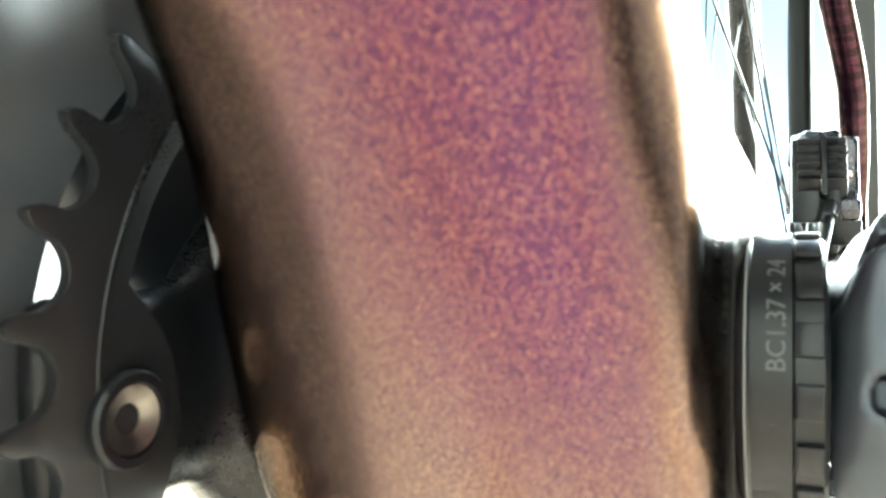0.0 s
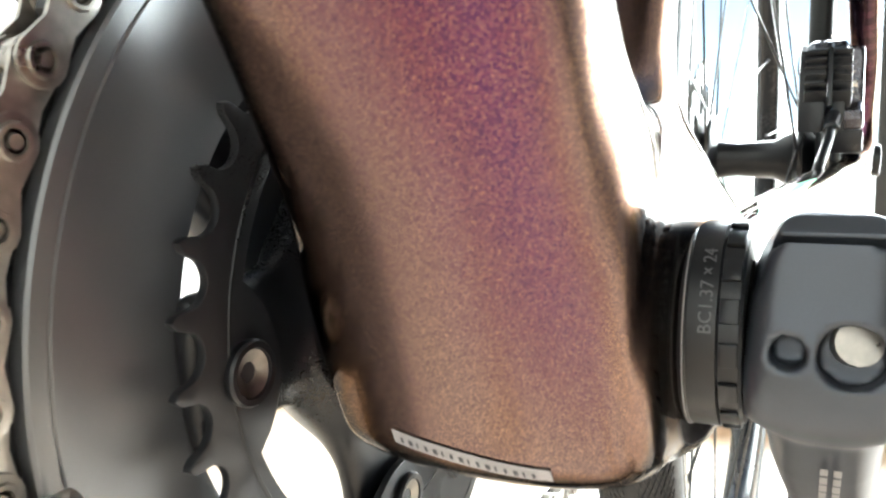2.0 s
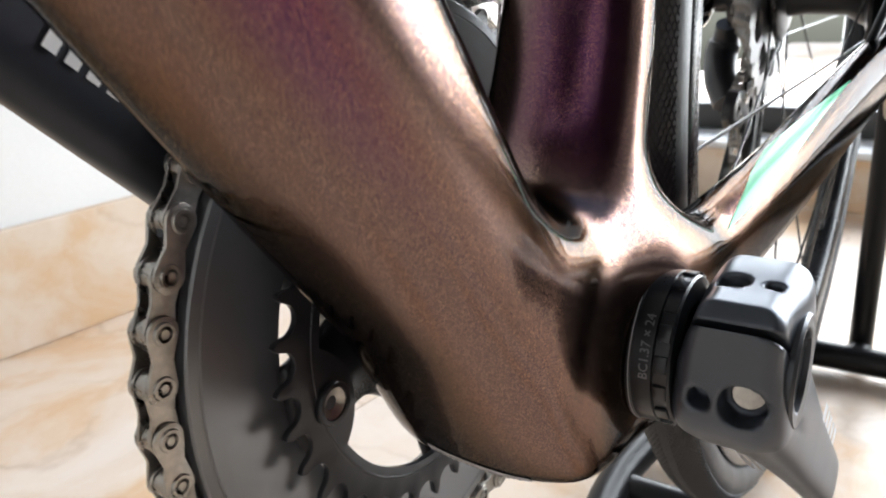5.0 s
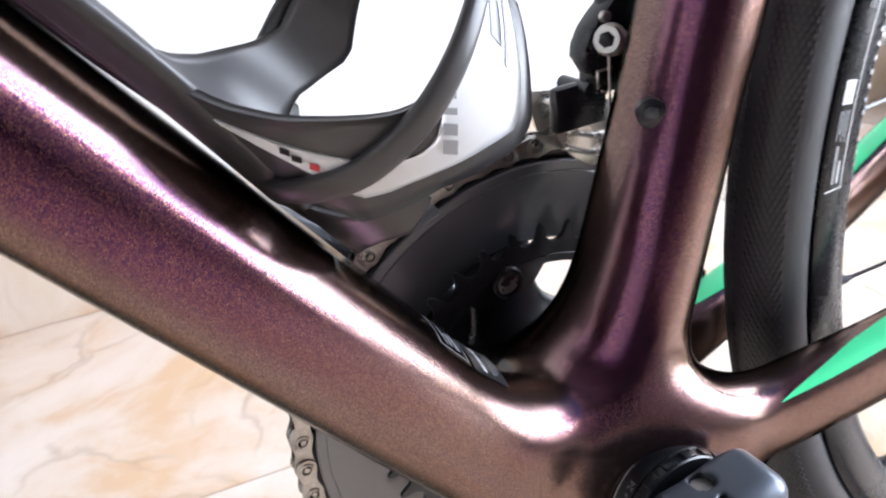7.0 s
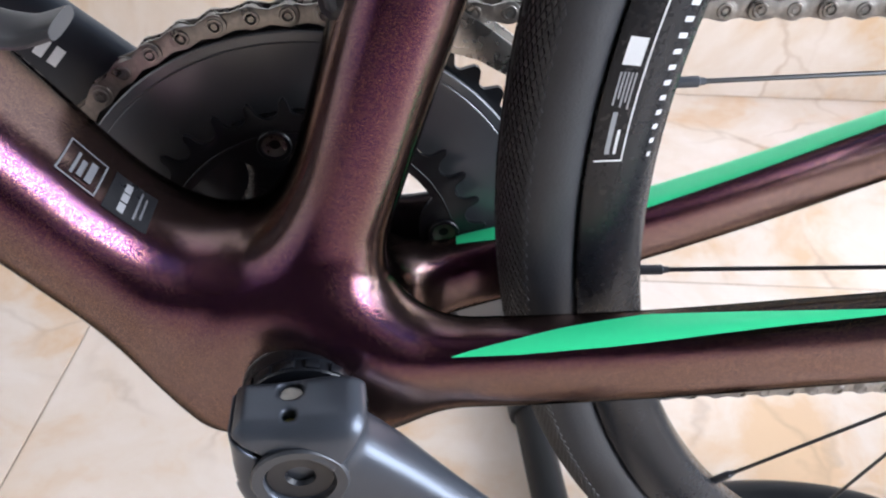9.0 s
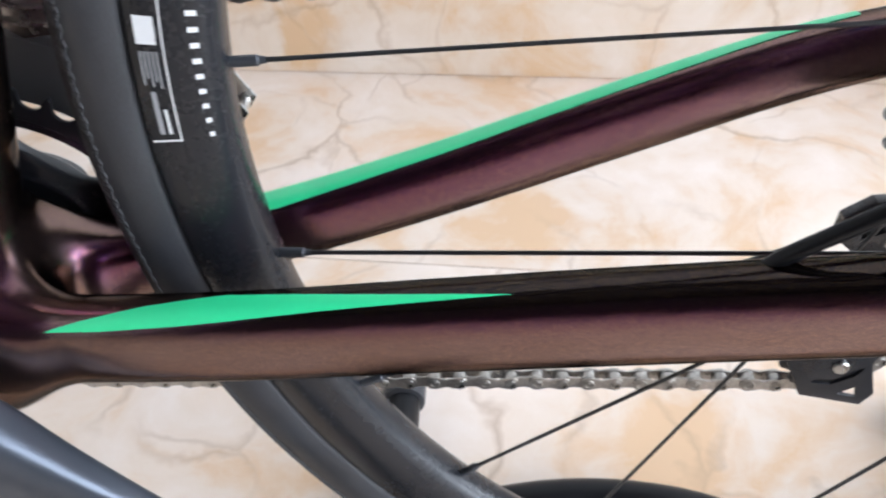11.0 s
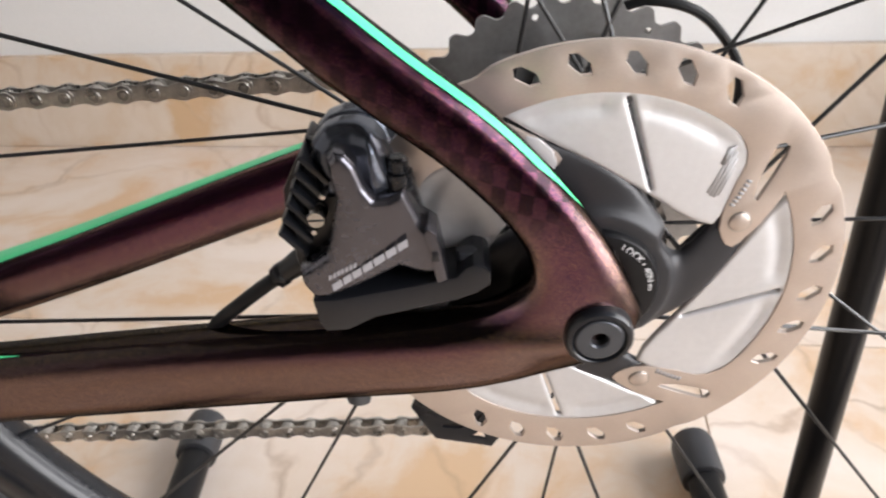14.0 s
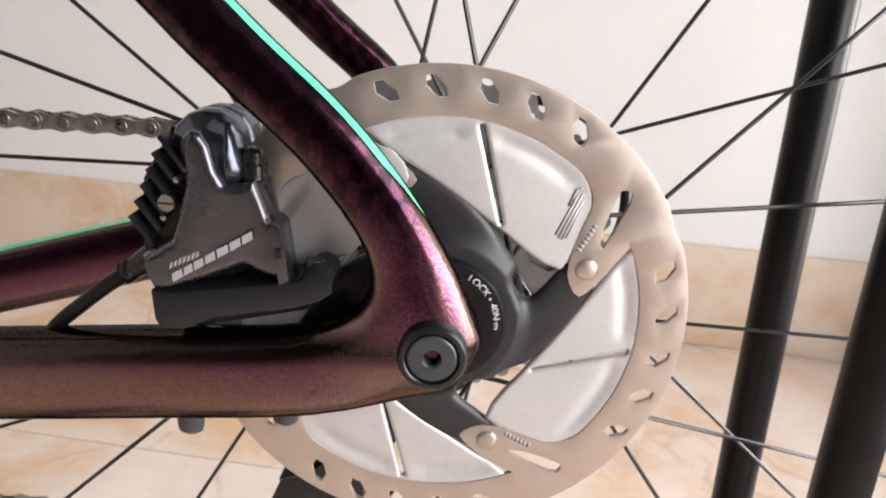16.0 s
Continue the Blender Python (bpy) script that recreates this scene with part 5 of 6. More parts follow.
# the outer half of the caliper lies flush inside the stay; its inner half keeps clear of the rotor
for ob in [caliper, *caliper.children]:
    for vert in ob.data.vertices:
        vert.co.y += 0.0052 * min(1, max(0, (-0.058 - vert.co.y) / 0.012))
        vert.co.x -= 0.0010
        vert.co.z -= 0.0018
# brake hose
hose = smooth_path([(0.3165, -0.0585, 0.3540), (0.3110, -0.0580, 0.3500), (0.3020, -0.0570, 0.3434), (0.2920, -0.0550, 0.3350), (0.2830, -0.0530, 0.3270), (0.2770, -0.0515, 0.3200)], 6)
hose_ob = part("brake_hose", tube_bm(hose, 0.0026, 12), SATIN, bicycle, "black hydraulic brake hose")
part("hose_nut", tube_bm([(0.3110, -0.0580, 0.3500), (0.3080, -0.0577, 0.3480)], 0.0042, 6), BLACK, hose_ob)
part("hose_sleeve", tube_bm([(0.3200, -0.0588, 0.3566), (0.3110, -0.0580, 0.3500)], [0.0048, 0.0036], 14), BLACK, hose_ob)

# ---- cassette
cas = None
for i, (teeth, y) in enumerate([(34, 0.0235), (30, 0.0265), (25, 0.0292), (22, 0.0318), (20, 0.0342), (18, 0.0365), (16, 0.0388), (14, 0.0410), (12, 0.0432), (11, 0.0455)]):
    pr = 0.0127 / (2 * math.sin(math.pi / teeth))
    loop = []
    for k in range(teeth * 8):
        a = 2 * math.pi * k / (teeth * 8)
        w = math.cos(a * teeth)
        w = math.copysign(abs(w) ** 0.5, w)
        r = pr - 0.0008 + 0.0021 * w
        loop.append((AX.x + r * math.cos(a), AX.z + r * math.sin(a)))
    holes = [circle(AX.x, AX.z, 0.0195, 32)]
    if i < 5:
        n = 9
        for k in range(n):
            a = 2 * math.pi * (k + 0.3 * i) / n
            rr = (pr + 0.021) / 2
            size = (pr - 0.030) * 0.30
            holes.append([(AX.x + rr * math.cos(a) + size * math.cos(b), AX.z + rr * math.sin(a) + size * math.sin(b)) for b in (2 * math.pi * j / 8 for j in range(8))])
            if i == 0:
                holes.append(circle(AX.x + (pr - 0.0065) * math.cos(a + 0.35), AX.z + (pr - 0.0065) * math.sin(a + 0.35), 0.0014, 8))
    ob = part("cassette" if cas is None else "sprocket", plate_bm([loop] + holes, y - 0.0008, y + 0.0008), CASSETTE, bicycle if cas is None else cas,
              "grey steel cassette of stacked sprockets" if cas is None else "", sharp=30)
    cas = cas or ob

# ---- chain
P1, P2 = Vector((0.3615, 0, 0.1985)), Vector((0.4000, 0, 0.2680))


def arc(c, r, a0, a1, n=60):
    return [(c[0] + r * math.cos(radians(a0 + (a1 - a0) * k / n)), c[1] + r * math.sin(radians(a0 + (a1 - a0) * k / n))) for k in range(n + 1)]


route = arc((BB.x, BB.z), 0.1011, 272, 89.3, 120)                       # round the front of the chainring
route += arc((AX.x, AX.z), 0.0366, 89.3, -95, 60)                      # over the sprocket
route += arc((P2.x, P2.z), 0.0226, 95, 200, 30)                        # guide pulley
route += arc((P1.x, P1.z), 0.0226, 20, -92, 30)                        # tension pulley
route.append((BB.x + 0.1011 * math.cos(radians(272)), BB.z + 0.1011 * math.sin(radians(272))))
route = np.array(route)
cum = np.concatenate([[0], np.cumsum(np.linalg.norm(np.diff(route, axis=0), axis=1))])
PHASE = 1.8
links = int(cum[-1] / 0.0127)
links -= links % 2
pins = np.stack([np.interp(((np.arange(links + 1) + PHASE) * cum[-1] / links) % cum[-1], cum, route[:, i]) for i in (0, 1)], 1)


def chain_y(x, z):
    front = np.clip((0.409 - x) / 0.409, 0, 1)
    upper = 0.0372 + (0.0503 - 0.0372) * front ** 0.9
    lower = 0.0330 + (0.0503 - 0.0330) * front ** 0.9
    return np.interp(z, [0.2, 0.34], [lower, upper])


def figure_eight(half, r_end, waist, n=10):
    out = []
    for sx in (1, -1):
        for k in range(n + 1):
            a = math.pi * (k / n - 0.5) * 1.25
            out.append((sx * (half + r_end * math.cos(a)), sx * r_end * math.sin(a)))
        out.append((0.0, sx * waist))
    return out


def link_mesh(kind):
    bm = bmesh.new()
    ys = (0.0027, 0.0037) if kind == "outer" else (0.0017, 0.0026)
    loop = figure_eight(0.00635, 0.0042 if kind == "outer" else 0.0043, 0.0027 if kind == "outer" else 0.0032)
    for s in (1, -1):
        plate_bm([loop], s * ys[0], s * ys[1], 0.0002, bm)
    for s in (1, -1):
        if kind == "outer":
            lathe_bm([(0.0, -0.0041), (0.0011, -0.0042), (0.0013, -0.0037), (0.0018, -0.0037), (0.0020, -0.0043), (0.0027, -0.0043), (0.0030, -0.0037), (0.0020, 0.0037), (0.0018, 0.0041), (0.0, 0.0042)], (s * 0.00635, 0, 0), 12, bm)
        else:
            lathe_bm([(0.0022, -0.0017), (0.0038, -0.0016), (0.0038, 0.0016), (0.0022, 0.0017)], (s * 0.00635, 0, 0), 14, bm)
    me = bpy.data.meshes.new("chain_link")
    bmesh.ops.recalc_face_normals(bm, faces=bm.faces)
    for e in bm.edges:
        if len(e.link_faces) == 2 and e.calc_face_angle(0) > 0.6:
            e.smooth = False
    bm.to_mesh(me)
    bm.free()
    me.polygons.foreach_set("use_smooth", [True] * len(me.polygons))
    me.materials.append(CHAINSTEEL)
    return me


kinds = [link_mesh("outer"), link_mesh("inner")]
chain = None
for i in range(links):
    a, b = pins[i], pins[(i + 1)]
    mid = (a + b) / 2
    ya, yb = chain_y(*a), chain_y(*b)
    ob = new("chain" if chain is None else "chain_link", kinds[i % 2])
    d = Vector((b[0] - a[0], yb - ya, b[1] - a[1])).normalized()
    z = Vector((0, 1, 0))
    z = (z - d * z.dot(d)).normalized()
    rot = Matrix((d, z, d.cross(z))).transposed().to_4x4()
    place = Matrix.Translation((mid[0], (ya + yb) / 2, mid[1])) @ rot
    if chain is None:
        chain = ob
        chain.parent = bicycle
        chain.matrix_world = place
        tagged(chain, "oily grey steel roller chain")
        first = place
    else:
        ob.parent = chain
        ob.matrix_parent_inverse = first.inverted()
        ob.matrix_basis = place

# ---- rear derailleur
plate = [(0.3360, 0.2030), (0.3400, 0.2130), (0.3560, 0.2190), (0.3780, 0.2430), (0.3880, 0.2720), (0.3960, 0.2840), (0.4090, 0.2790), (0.4110, 0.2660), (0.4000, 0.2500),
         (0.3830, 0.2200), (0.3755, 0.2000), (0.3818, 0.1795), (0.3770, 0.1718), (0.3470, 0.1795)]
hole_a = [(0.3650, 0.1800), (0.3722, 0.1842), (0.3740, 0.1775)]
hole_b = [(0.3510, 0.1880), (0.3600, 0.1862), (0.3700, 0.1915), (0.3728, 0.1965), (0.3690, 0.1960), (0.3610, 0.1900), (0.3520, 0.1905)]
dera = tilt_plate("rear_derailleur", plate, 0.0235, 0.0255, BLACK, bicycle, "black rear derailleur cage", 0.0004, (hole_a, hole_b))
tilt_plate("outer_plate", plate, 0.0390, 0.0408, BLACK, dera, "", 0.0004)
for c in (P1, P2):
    loop = []
    for k in range(11 * 8):
        a = 2 * math.pi * k / 88
        w = math.cos(a * 11)
        r = 0.0222 + 0.0024 * math.copysign(abs(w) ** 0.7, w)
        loop.append((c.x + r * math.cos(a), c.z + r * math.sin(a)))
    part("pulley", plate_bm([loop, circle(c.x, c.z, 0.006, 16)], 0.0310, 0.0335, 0.0003), BLACK, dera, sharp=30)
    part("pulley_bolt", lathe_bm([(0.0, 0.0218), (0.0030, 0.0218), (0.0036, 0.0224), (0.0036, 0.0236)], (c.x, 0, c.z), 20), STEEL, dera, "bright pulley bolt")
knuckle = [(0.3440, 0.2670), (0.3450, 0.2770), (0.3560, 0.2845), (0.3640, 0.2850), (0.3765, 0.2815), (0.3820, 0.2640), (0.3700, 0.2580), (0.3520, 0.2600)]
tilt_plate("knuckle", knuckle, 0.0290, 0.0380, BLACK, dera, "black derailleur knuckle", 0.0016, ([(0.3530, 0.2680), (0.3540, 0.2730), (0.3600, 0.2750), (0.3620, 0.2710)],))
part("knuckle_bolt", lathe_bm([(0.0016, 0.0290), (0.0018, 0.0276), (0.0034, 0.0274), (0.0038, 0.0280), (0.0038, 0.0292)], (0.3715, 0, 0.2775), 24), STEEL, dera, "bright bolt with hex socket")
for c, r in (((0.3560, 0.2785), 0.0013), ((0.3645, 0.2655), 0.0016)):
    part("knuckle_screw", lathe_bm([(0.0, 0.0282), (r, 0.0283), (r * 1.2, 0.0291)], (c[0], 0, c[1]), 14), STEEL, dera)
arm = smooth_path([(0.4000, 0.046, 0.2700), (0.4100, 0.056, 0.2850), (0.4230, 0.060, 0.3000), (0.4260, 0.058, 0.3120), (0.4200, 0.056, 0.3240)], 5)
part("linkage", tube_bm(arm, [0.0120] * (len(arm) - 6) + [0.010, 0.0095, 0.009, 0.0085, 0.008, 0.008], 14), BLACK, dera, "black derailleur linkage body")
loop = smooth_path([(0.4300, 0.062, 0.2960), (0.4600, 0.064, 0.3000), (0.4880, 0.062, 0.3300), (0.4900, 0.056, 0.3620), (0.4740, 0.052, 0.3870), (0.4560, 0.050, 0.3970), (0.4380, 0.051, 0.3965), (0.4220, 0.054, 0.3800),
                    (0.4050, 0.060, 0.3550), (0.3800, 0.066, 0.3350)], 8)
part("shift_cable", tube_bm(loop, 0.0022, 10), SATIN, bicycle, "black looped shift cable housing")

# ---- front derailleur
cage_out = [(0.0148, 0.3820), (0.0158, 0.3895), (0.0240, 0.3880), (0.0380, 0.3850), (0.0500, 0.3790), (0.0660, 0.3690), (0.0840, 0.3560), (0.0975, 0.3440), (0.1085, 0.3262), (0.1050, 0.3212),
            (0.0985, 0.3222), (0.0900, 0.3380), (0.0800, 0.3470), (0.0640, 0.3560), (0.0500, 0.3600), (0.0420, 0.3600), (0.0320, 0.3590), (0.0225, 0.3655), (0.0165, 0.3745)]
fd = tilt_plate("front_derailleur", cage_out, 0.0420, 0.0432, STEEL, bicycle, "polished steel front derailleur cage", 0.0004)
tilt_plate("outer_plate", cage_out, 0.0560, 0.0572, STEEL, fd, "", 0.0004)
for x0, z0, x1, z1 in ((0.0190, 0.3700, 0.0420, 0.3640), (0.0180, 0.3770, 0.0460, 0.3700)):
    part("rib", tube_bm([(x0, 0.0418, z0), ((x0 + x1) / 2, 0.0412, (z0 + z1) / 2 - 0.002), (x1, 0.0418, z1)], 0.0010, 8), STEEL, fd)
part("tail_bridge", tube_bm([(0.1040, 0.0433, 0.3245), (0.1040, 0.0559, 0.3245)], 0.0022, 12), STEEL, fd, "bright bridge at the cage's tail")
part("cage_bridge", box_bm(0.0180, 0.0380, 0.0420, 0.0552, 0.3850, 0.3866, 0.0005), STEEL, fd)
part("link_block", box_bm(0.0125, 0.0355, 0.0360, 0.0416, 0.3775, 0.3945, 0.002), BLACK, fd, "black linkage block")
part("link_block", box_bm(0.0250, 0.0440, 0.0300, 0.0410, 0.3900, 0.4040, 0.003), BLACK, fd, "black linkage block")
body = [(0.0212, 0.4040), (0.0218, 0.4085), (0.0250, 0.4140), (0.0290, 0.4180), (0.0335, 0.4215), (0.0400, 0.4285), (0.0480, 0.4320), (0.0490, 0.3960), (0.0330, 0.3905), (0.0262, 0.3960)]
tilt_plate("link_body", body, 0.0305, 0.0405, BLACK, fd, "black forged linkage body", 0.0022)
part("pinch_screw", tube_bm([(0.0300, 0.0310, 0.4172), (0.0296, 0.0290, 0.4174), (0.0295, 0.0286, 0.4174)], [0.0020, 0.0020, 0.0015], 14), CHAINSTEEL, fd, "small bright adjusting screw")
part("link_arm", rod_bm((0.0290, 0.0370, 0.3900), (0.0460, 0.0370, 0.4500), 0.0055, 14), BLACK, fd)
clamp_a, clamp_b = Vector((0.0345, 0.0310, 0.4085)), Vector((0.0235, 0.0215, 0.4120))
clamp = part("clamp_bolt", tube_bm([clamp_a, clamp_a.lerp(clamp_b, 0.55), clamp_a.lerp(clamp_b, 0.6), clamp_b], [0.0056, 0.0056, 0.0046, 0.0044], 20), STEEL, fd, "bright cable clamp bolt")
part("socket", tube_bm([clamp_b + (clamp_b - clamp_a).normalized() * 0.0001, clamp_b + (clamp_b - clamp_a).normalized() * 0.0003], [0.0028, 0.0027], 6), BLACK, clamp)
for x0, x1, z0, z1 in ((0.0255, 0.0325, 0.3990, 0.3999), (0.0255, 0.0325, 0.3915, 0.3924), (0.0255, 0.0264, 0.3924, 0.3990)):
    part("clip", box_bm(x0, x1, 0.0292, 0.0300, z0, z1, 0.0002), STEEL, fd, "small bright wire clip")
part("pivot", rod_bm((0.0250, 0.0320, 0.3920), (0.0250, 0.0490, 0.3920), 0.0030, 12), BLACK, fd)
part("mount", box_bm(0.0390, 0.0500, 0.0160, 0.0330, 0.3860, 0.4320, 0.003), BLACK, fd, "black braze-on mount")
bolt_at, = on_frame([(0.0150, -0.0080, 0.3962)], 0.0)
bn = Vector((-0.55, -0.83, 0.0)).normalized()
b0 = Vector(bolt_at)
mb = part("frame_bolt", tube_bm([b0 - bn * 0.001, b0 + bn * 0.0022, b0 + bn * 0.0026], [0.0046, 0.0046, 0.0040], 20), BLACK, bicycle, "black socket bolt on the seat tube")
part("socket", tube_bm([b0 + bn * 0.00262, b0 + bn * 0.0028], [0.0024, 0.0023], 6), DARKGREY, mb)
wire = smooth_path([(0.0290, 0.0270, 0.4080), (0.0280, 0.0265, 0.3800), (0.0200, 0.0250, 0.3400), (0.0180, 0.0220, 0.3000)], 8)
part("shift_wire", tube_bm(wire, 0.0006, 6), STEEL, bicycle, "thin bare shift wire")

# ---- bottle cage above the down tube
DTD = (Vector(DT_B) - Vector(DT_A)).normalized()
DTN = Vector((DTD.z, 0, -DTD.x))            # away from the tube's top


def cage_at(u, n, v):
    """u along the tube, n above its axis, v across."""
    return Vector(DT_A) + DTD * u + DTN * n + Vector((0, v, 0))


def ribbon(path, wide, thick, mat, name, parent, label="", flat=None):
    """A strap of rounded section along a path; wide may vary; flat: the strap's face direction."""
    pts = [Vector(p) for p in path]
    rings = []
    for i, p in enumerate(pts):
        d = (pts[min(i + 1, len(pts) - 1)] - pts[max(i - 1, 0)]).normalized()
        nrm = flat(p) if flat else Vector((0, 1, 0))
        nrm = (nrm - d * nrm.dot(d)).normalized()
        side = d.cross(nrm)
        w = wide[i] if isinstance(wide, (list, tuple)) else wide
        ring = []
        for k in range(14):
            a = 2 * math.pi * k / 14
            ca, sa = math.cos(a), math.sin(a)
            ring.append(p + side * w * math.copysign(abs(ca) ** 0.6, ca) + nrm * thick * math.copysign(abs(sa) ** 0.8, sa))
        rings.append(ring)
    bm = bmesh.new()
    loft(bm, rings)
    return part(name, bm, mat, parent, label, sharp=60)


CAGE_N, CAGE_H, CAGE_W = 0.0635, 0.0385, 0.0500      # axis above the tube's axis; half height and half width of the cage


def round_cage(u, deg, out=0.0):
    a = radians(deg)
    return cage_at(u, CAGE_N - (CAGE_H + out) * math.cos(a), (CAGE_W + out) * math.sin(a))


def bowl(p):
    """The direction away from the cage's own axis."""
    q = Vector(p) - (Vector(DT_A) + DTN * CAGE_N)
    q = q - DTD * q.dot(DTD)
    return q.normalized()


rail = smooth_path([cage_at(0.121, 0.047, 0.0), cage_at(0.126, 0.036, 0.0), cage_at(0.138, 0.0275, 0.0), cage_at(0.160, 0.0245, 0), cage_at(0.185, 0.0250, 0), cage_at(0.215, 0.0235, 0), cage_at(0.260, 0.0235, 0), cage_at(0.300, 0.0240, 0)], 6)
cage = ribbon(rail, [0.0110 + 0.003 * (k / len(rail)) for k in range(len(rail))], 0.0022, CAGEGREY, "bottle_cage", bicycle, "glossy dark and white plastic bottle cage", flat=lambda p: DTN)


def table_rows(table, n):
    """Evens out rows of (degrees, u from, u to)."""
    d = [t[0] for t in table]
    out = []
    for i in range(n + 1):
        x = d[0] + (d[-1] - d[0]) * i / n
        out.append((x, float(np.interp(x, d, [t[1] for t in table])), float(np.interp(x, d, [t[2] for t in table]))))
    return out


def cage_shell(name, table, side, mat, label, thick=0.0018, lift=0.0, n=44, k=8):
    """A curved shell of the cage with real thickness."""
    rows = table_rows(table, n)
    v, f = [], []
    m = k + 1
    for off in (lift + thick, lift):
        for d, u0, u1 in rows:
            v += [round_cage(u0 + (u1 - u0) * j / k, side * d, off) for j in range(m)]
    size = (n + 1) * m
    for i in range(n):
        for j in range(k):
            a = i * m + j
            f.append((a, a + 1, a + m + 1, a + m))
            f.append((size + a, size + a + m, size + a + m + 1, size + a + 1))
    rim = [i * m for i in range(n + 1)] + [n * m + j for j in range(1, m)] + [i * m + k for i in range(n - 1, -1, -1)] + [j for j in range(k - 1, 0, -1)]
    for a, b in zip(rim, rim[1:] + rim[:1]):
        f.append((a, size + a, size + b, b))
    return mesh_ob(name, v, f, mat, cage, label=label)



def cage_print(u, d, along, across, side, mat, label):
    """A small printed bar lying aslant on the cage's side."""
    v = []
    for i in (-1, 0, 1):
        for j in (-1, 1):
            p, q = along * i, across * j
            v.append(round_cage(u + 0.69 * p - 0.72 * q, side * (d + math.degrees((0.72 * p + 0.69 * q) / CAGE_W)), 0.0025))
    return mesh_ob("print", v, [(0, 1, 3, 2), (2, 3, 5, 4)], mat, cage, label=label)


MARKS = ((0.1759, 41.8, BLACK), (0.1731, 42.7, BLACK), (0.1696, 44.8, REDINK))
SHELL = [(22, 0.163, 0.206), (30, 0.159, 0.1997), (38, 0.1500, 0.1901), (49, 0.1500, 0.1824), (58, 0.1500, 0.1778), (68, 0.1496, 0.1725), (74, 0.1480, 0.1696), (86, 0.1455, 0.1664),
         (94, 0.1440, 0.1680), (101, 0.1450, 0.1695), (108, 0.1490, 0.1712), (115, 0.1530, 0.1725), (128, 0.1600, 0.1745)]
PANEL = [(31.5, 0.1868, 0.1885), (43, 0.1650, 0.1772), (47, 0.1572, 0.1738), (55.6, 0.1558, 0.1664), (62.5, 0.1552, 0.1617), (70.5, 0.1537, 0.1595), (76.8, 0.1522, 0.1597), (82, 0.1510, 0.1625),
         (85, 0.1504, 0.1655), (95, 0.1479, 0.1672), (99, 0.1490, 0.1680), (108, 0.1536, 0.1700), (124, 0.1640, 0.1735)]
for s in (-1, 1):
    cage_shell("side_shell", SHELL, s, CAGEGREY, "glossy dark side shell")
    cage_shell("panel", PANEL, s, WHITE, "white panel with dark swoosh", 0.0004, 0.0018)
    cage_shell("foot", [(4, 0.1330, 0.1600), (16, 0.1340, 0.1580), (26, 0.1385, 0.1540), (36, 0.1412, 0.1510), (50, 0.1424, 0.1505), (63, 0.1485, 0.1502)], s, CAGEGREY, "dark plastic foot under the shell", 0.0020, -0.0006)
    strap = smooth_path([round_cage(u, s * d, 0.0030) for u, d in ((0.1650, 20), (0.1645, 35), (0.1639, 54.7), (0.1658, 75.9), (0.1688, 94.2), (0.1722, 112.8), (0.1750, 128))], 6)
    ribbon(strap, [0.0042 - 0.0022 * k / len(strap) for k in range(len(strap))], 0.0016, CAGEGREY, "strap", cage, "thin black retaining ridge", flat=bowl)
    side_rail = smooth_path([round_cage(u, s * d, 0.0012) for u, d in ((0.158, 15), (0.172, 21), (0.190, 25), (0.206, 26), (0.235, 24), (0.270, 20), (0.305, 15))], 6)
    ribbon(side_rail, 0.0068, 0.0022, CAGEGREY, "side_rail", cage, "dark plastic side rail", flat=bowl)
    for k, wide in enumerate((1.0, 0.8, 0.45, 0.8, 0.9)):
        cage_print(0.1565 + 0.0030 * k, 78.0 + 3.4 * k, 0.00175 * wide, 0.0017, s, GREYINK, "grey maker's print")
    cage_shell("print", [(106, 0.1575, 0.1585), (122, 0.1655, 0.1665)], s, GREYINK, "grey print frame", 0.0002, 0.0022, 8, 2)
    cage_shell("print", [(109, 0.1612, 0.1650), (121, 0.1675, 0.1712)], s, GREYINK, "grey maker's print", 0.0002, 0.0022, 8, 2)
    for u, d, mt in MARKS:
        cage_print(u, d, 0.0011, 0.0011, s, mt, "small coloured mark")

# ---------------------------------------------------------------- the stand
stand = new("bicycle_stand")
tagged(stand, "black tubular floor stand with rubber end caps", "bicycle stand")
TR = 0.0125


def stand_tube(name, pts, r=TR, label=""):
    return part(name, tube_bm(pts, r, 20), SATIN, stand, label)


def rubber_cap(at, d):
    at, d = Vector(at), Vector(d).normalized()
    prof = [(0.0135, -0.040), (0.0160, -0.039), (0.0165, -0.034), (0.0165, -0.006), (0.0150, 0.0), (0.0100, 0.003)]
    part("rubber_cap", tube_bm([at + d * y for r, y in prof], [r for r, y in prof], 24), RUBBER, stand, "black rubber end cap")


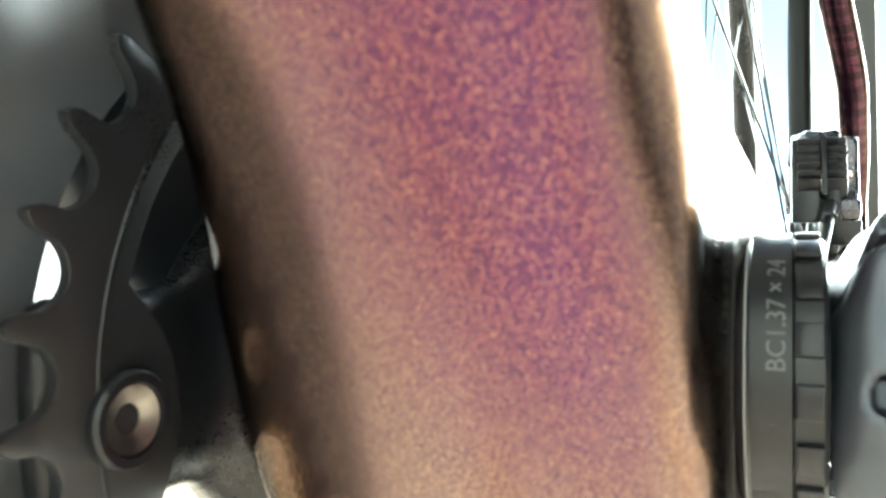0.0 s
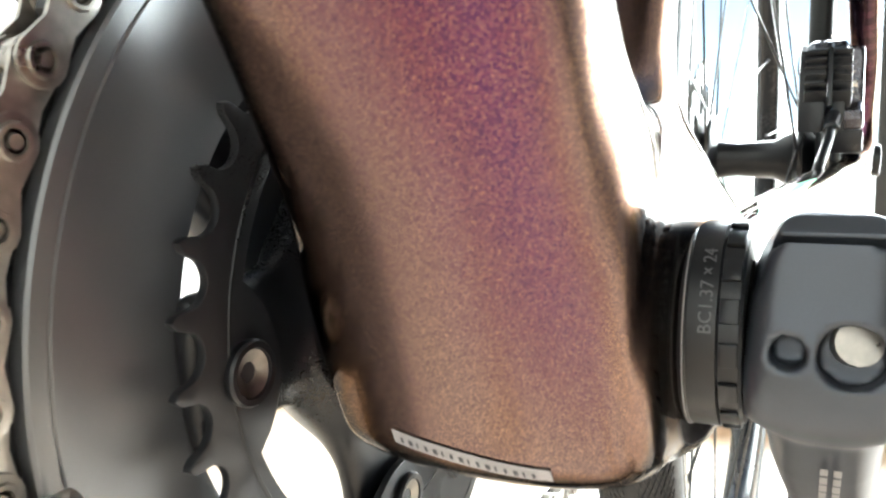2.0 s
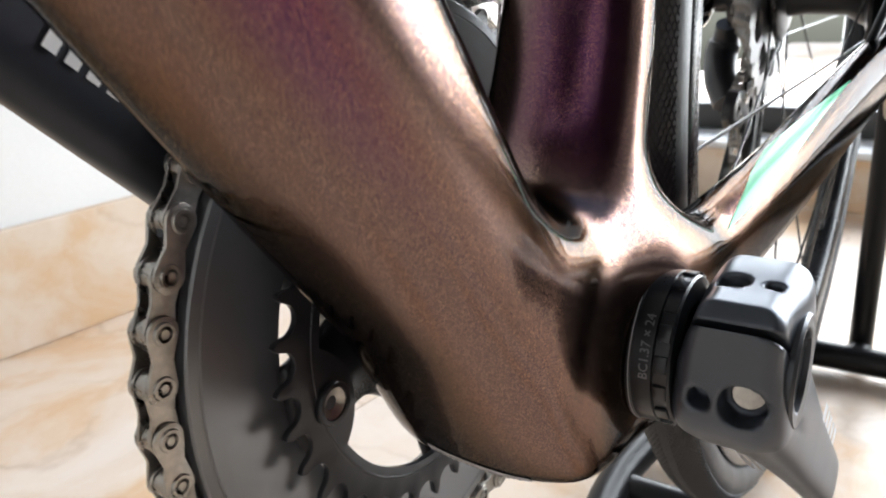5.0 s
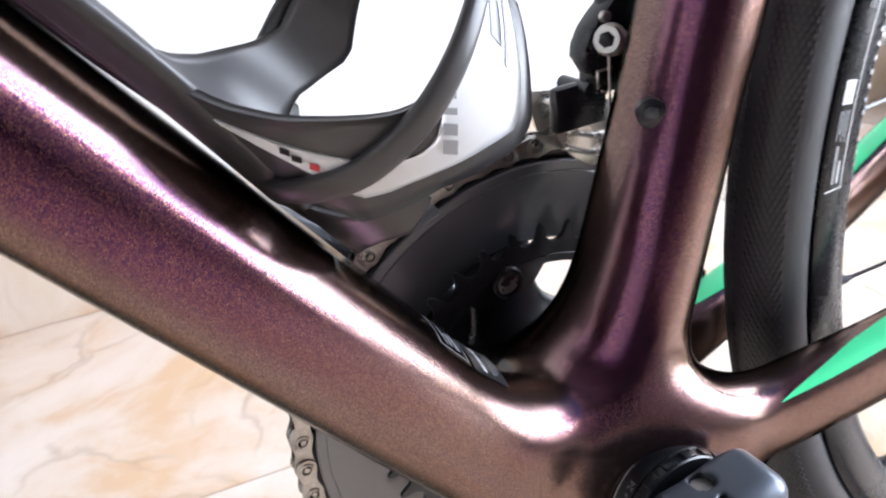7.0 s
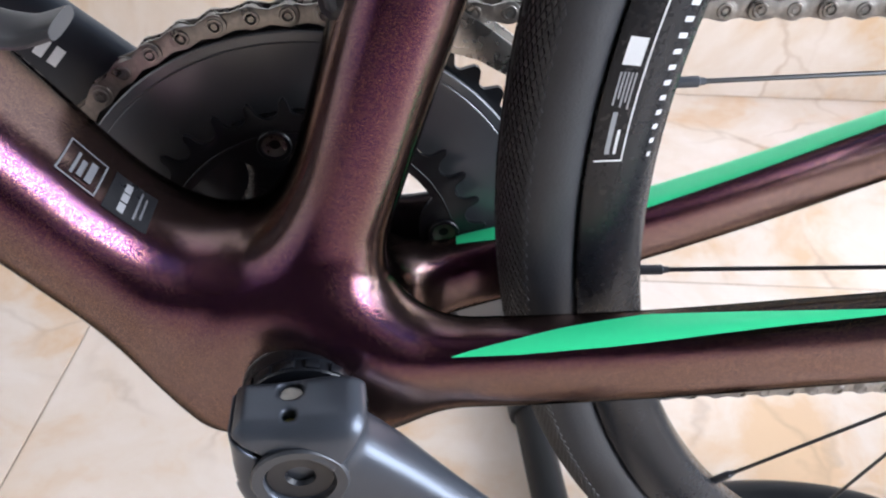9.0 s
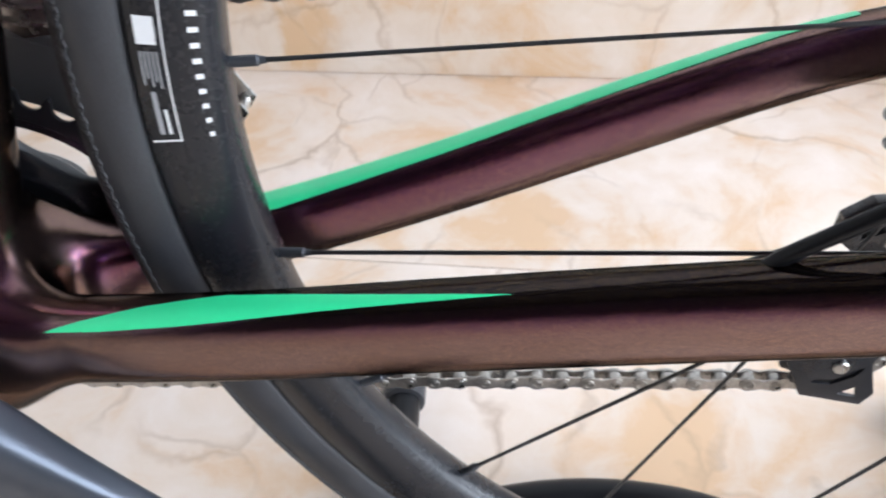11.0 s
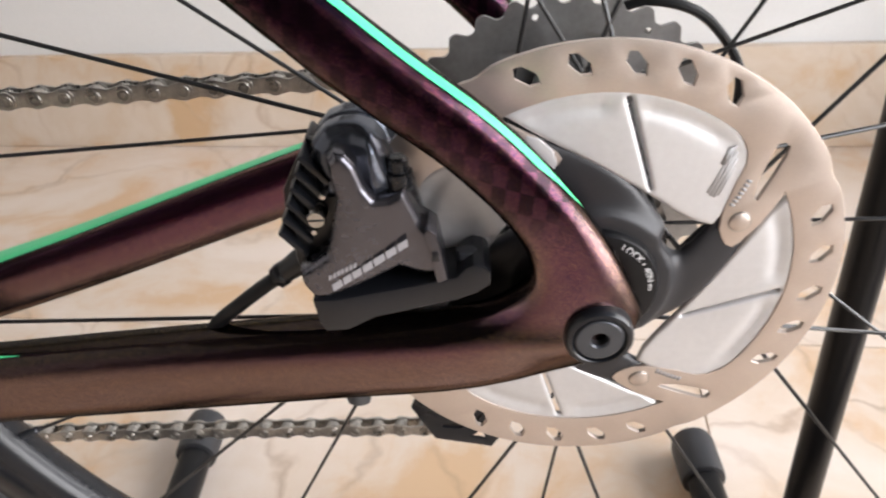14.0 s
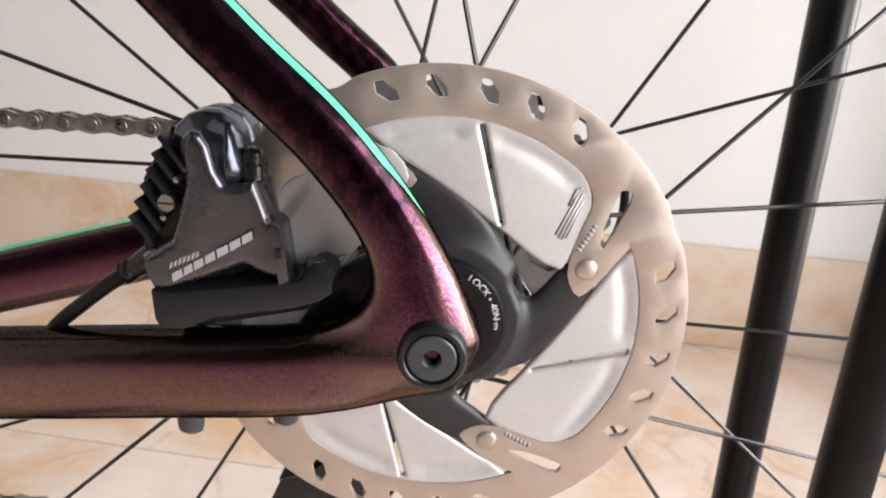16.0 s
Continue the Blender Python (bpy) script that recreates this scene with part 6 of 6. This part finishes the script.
stand_tube("base_tube", [(0.139, -0.235, TR + 0.004), (0.139, 0.175, TR + 0.004)])
stand_tube("base_tube", [(0.535, -0.235, TR + 0.004), (0.535, 0.140, TR + 0.004)])
rubber_cap((0.139, 0.200, TR + 0.0045), (0, 1, 0))
rubber_cap((0.535, 0.160, TR + 0.0045), (0, 1, 0))
rubber_cap((0.139, -0.240, TR + 0.0045), (0, -1, 0))
rubber_cap((0.535, -0.240, TR + 0.0045), (0, -1, 0))
arch = smooth_path([(0.139, 0.010, TR + 0.006), (0.160, 0.047, 0.020), (0.200, 0.066, 0.022), (0.262, 0.074, 0.022), (0.325, 0.066, 0.022), (0.370, 0.045, 0.020), (0.392, 0.005, 0.019)], 6)
stand_tube("arch_tube", arch)
stand_tube("cross_tube", [(0.257, 0.066, 0.018), (0.257, -0.150, 0.018)], 0.011)
stand_tube("cross_tube", [(0.139, -0.150, 0.018), (0.535, -0.150, 0.018)], 0.011)
stand_tube("upright", [(0.560, -0.048, 0.012), (0.560, -0.048, 0.86)], 0.0100, "satin black upright tube")
stand_tube("upright", [(0.578, 0.067, 0.012), (0.564, 0.067, 0.86)], 0.0102, "satin black upright tube")
stand_tube("foot_link", [(0.535, 0.067, 0.017), (0.578, 0.067, 0.017)], 0.011)
stand_tube("foot_link", [(0.535, -0.048, 0.017), (0.560, -0.048, 0.017)], 0.011)

# ---------------------------------------------------------------- floor tiles
GAP = 0.0009
for i in range(-3, 5):
    for j in range(-7, 2):
        wide, start = (TILE, JX) if j < 0 else (2 * TILE, JX - 0.5 * TILE)
        x0, x1 = max(start + i * wide + GAP, X0 - 0.2), min(start + (i + 1) * wide - GAP, X1 + 2.5)
        y0, y1 = max(JY + j * TILE + GAP, Y0 - 2.0), min(JY + (j + 1) * TILE - GAP, Y1 + 0.2)
        if x1 - x0 > 0.02 and y1 - y0 > 0.02:
            part("tile", box_bm(x0, x1, y0, y1, -0.0058, 0.0, 0.0002, seg=1), MARBLE, floor, smooth=False)
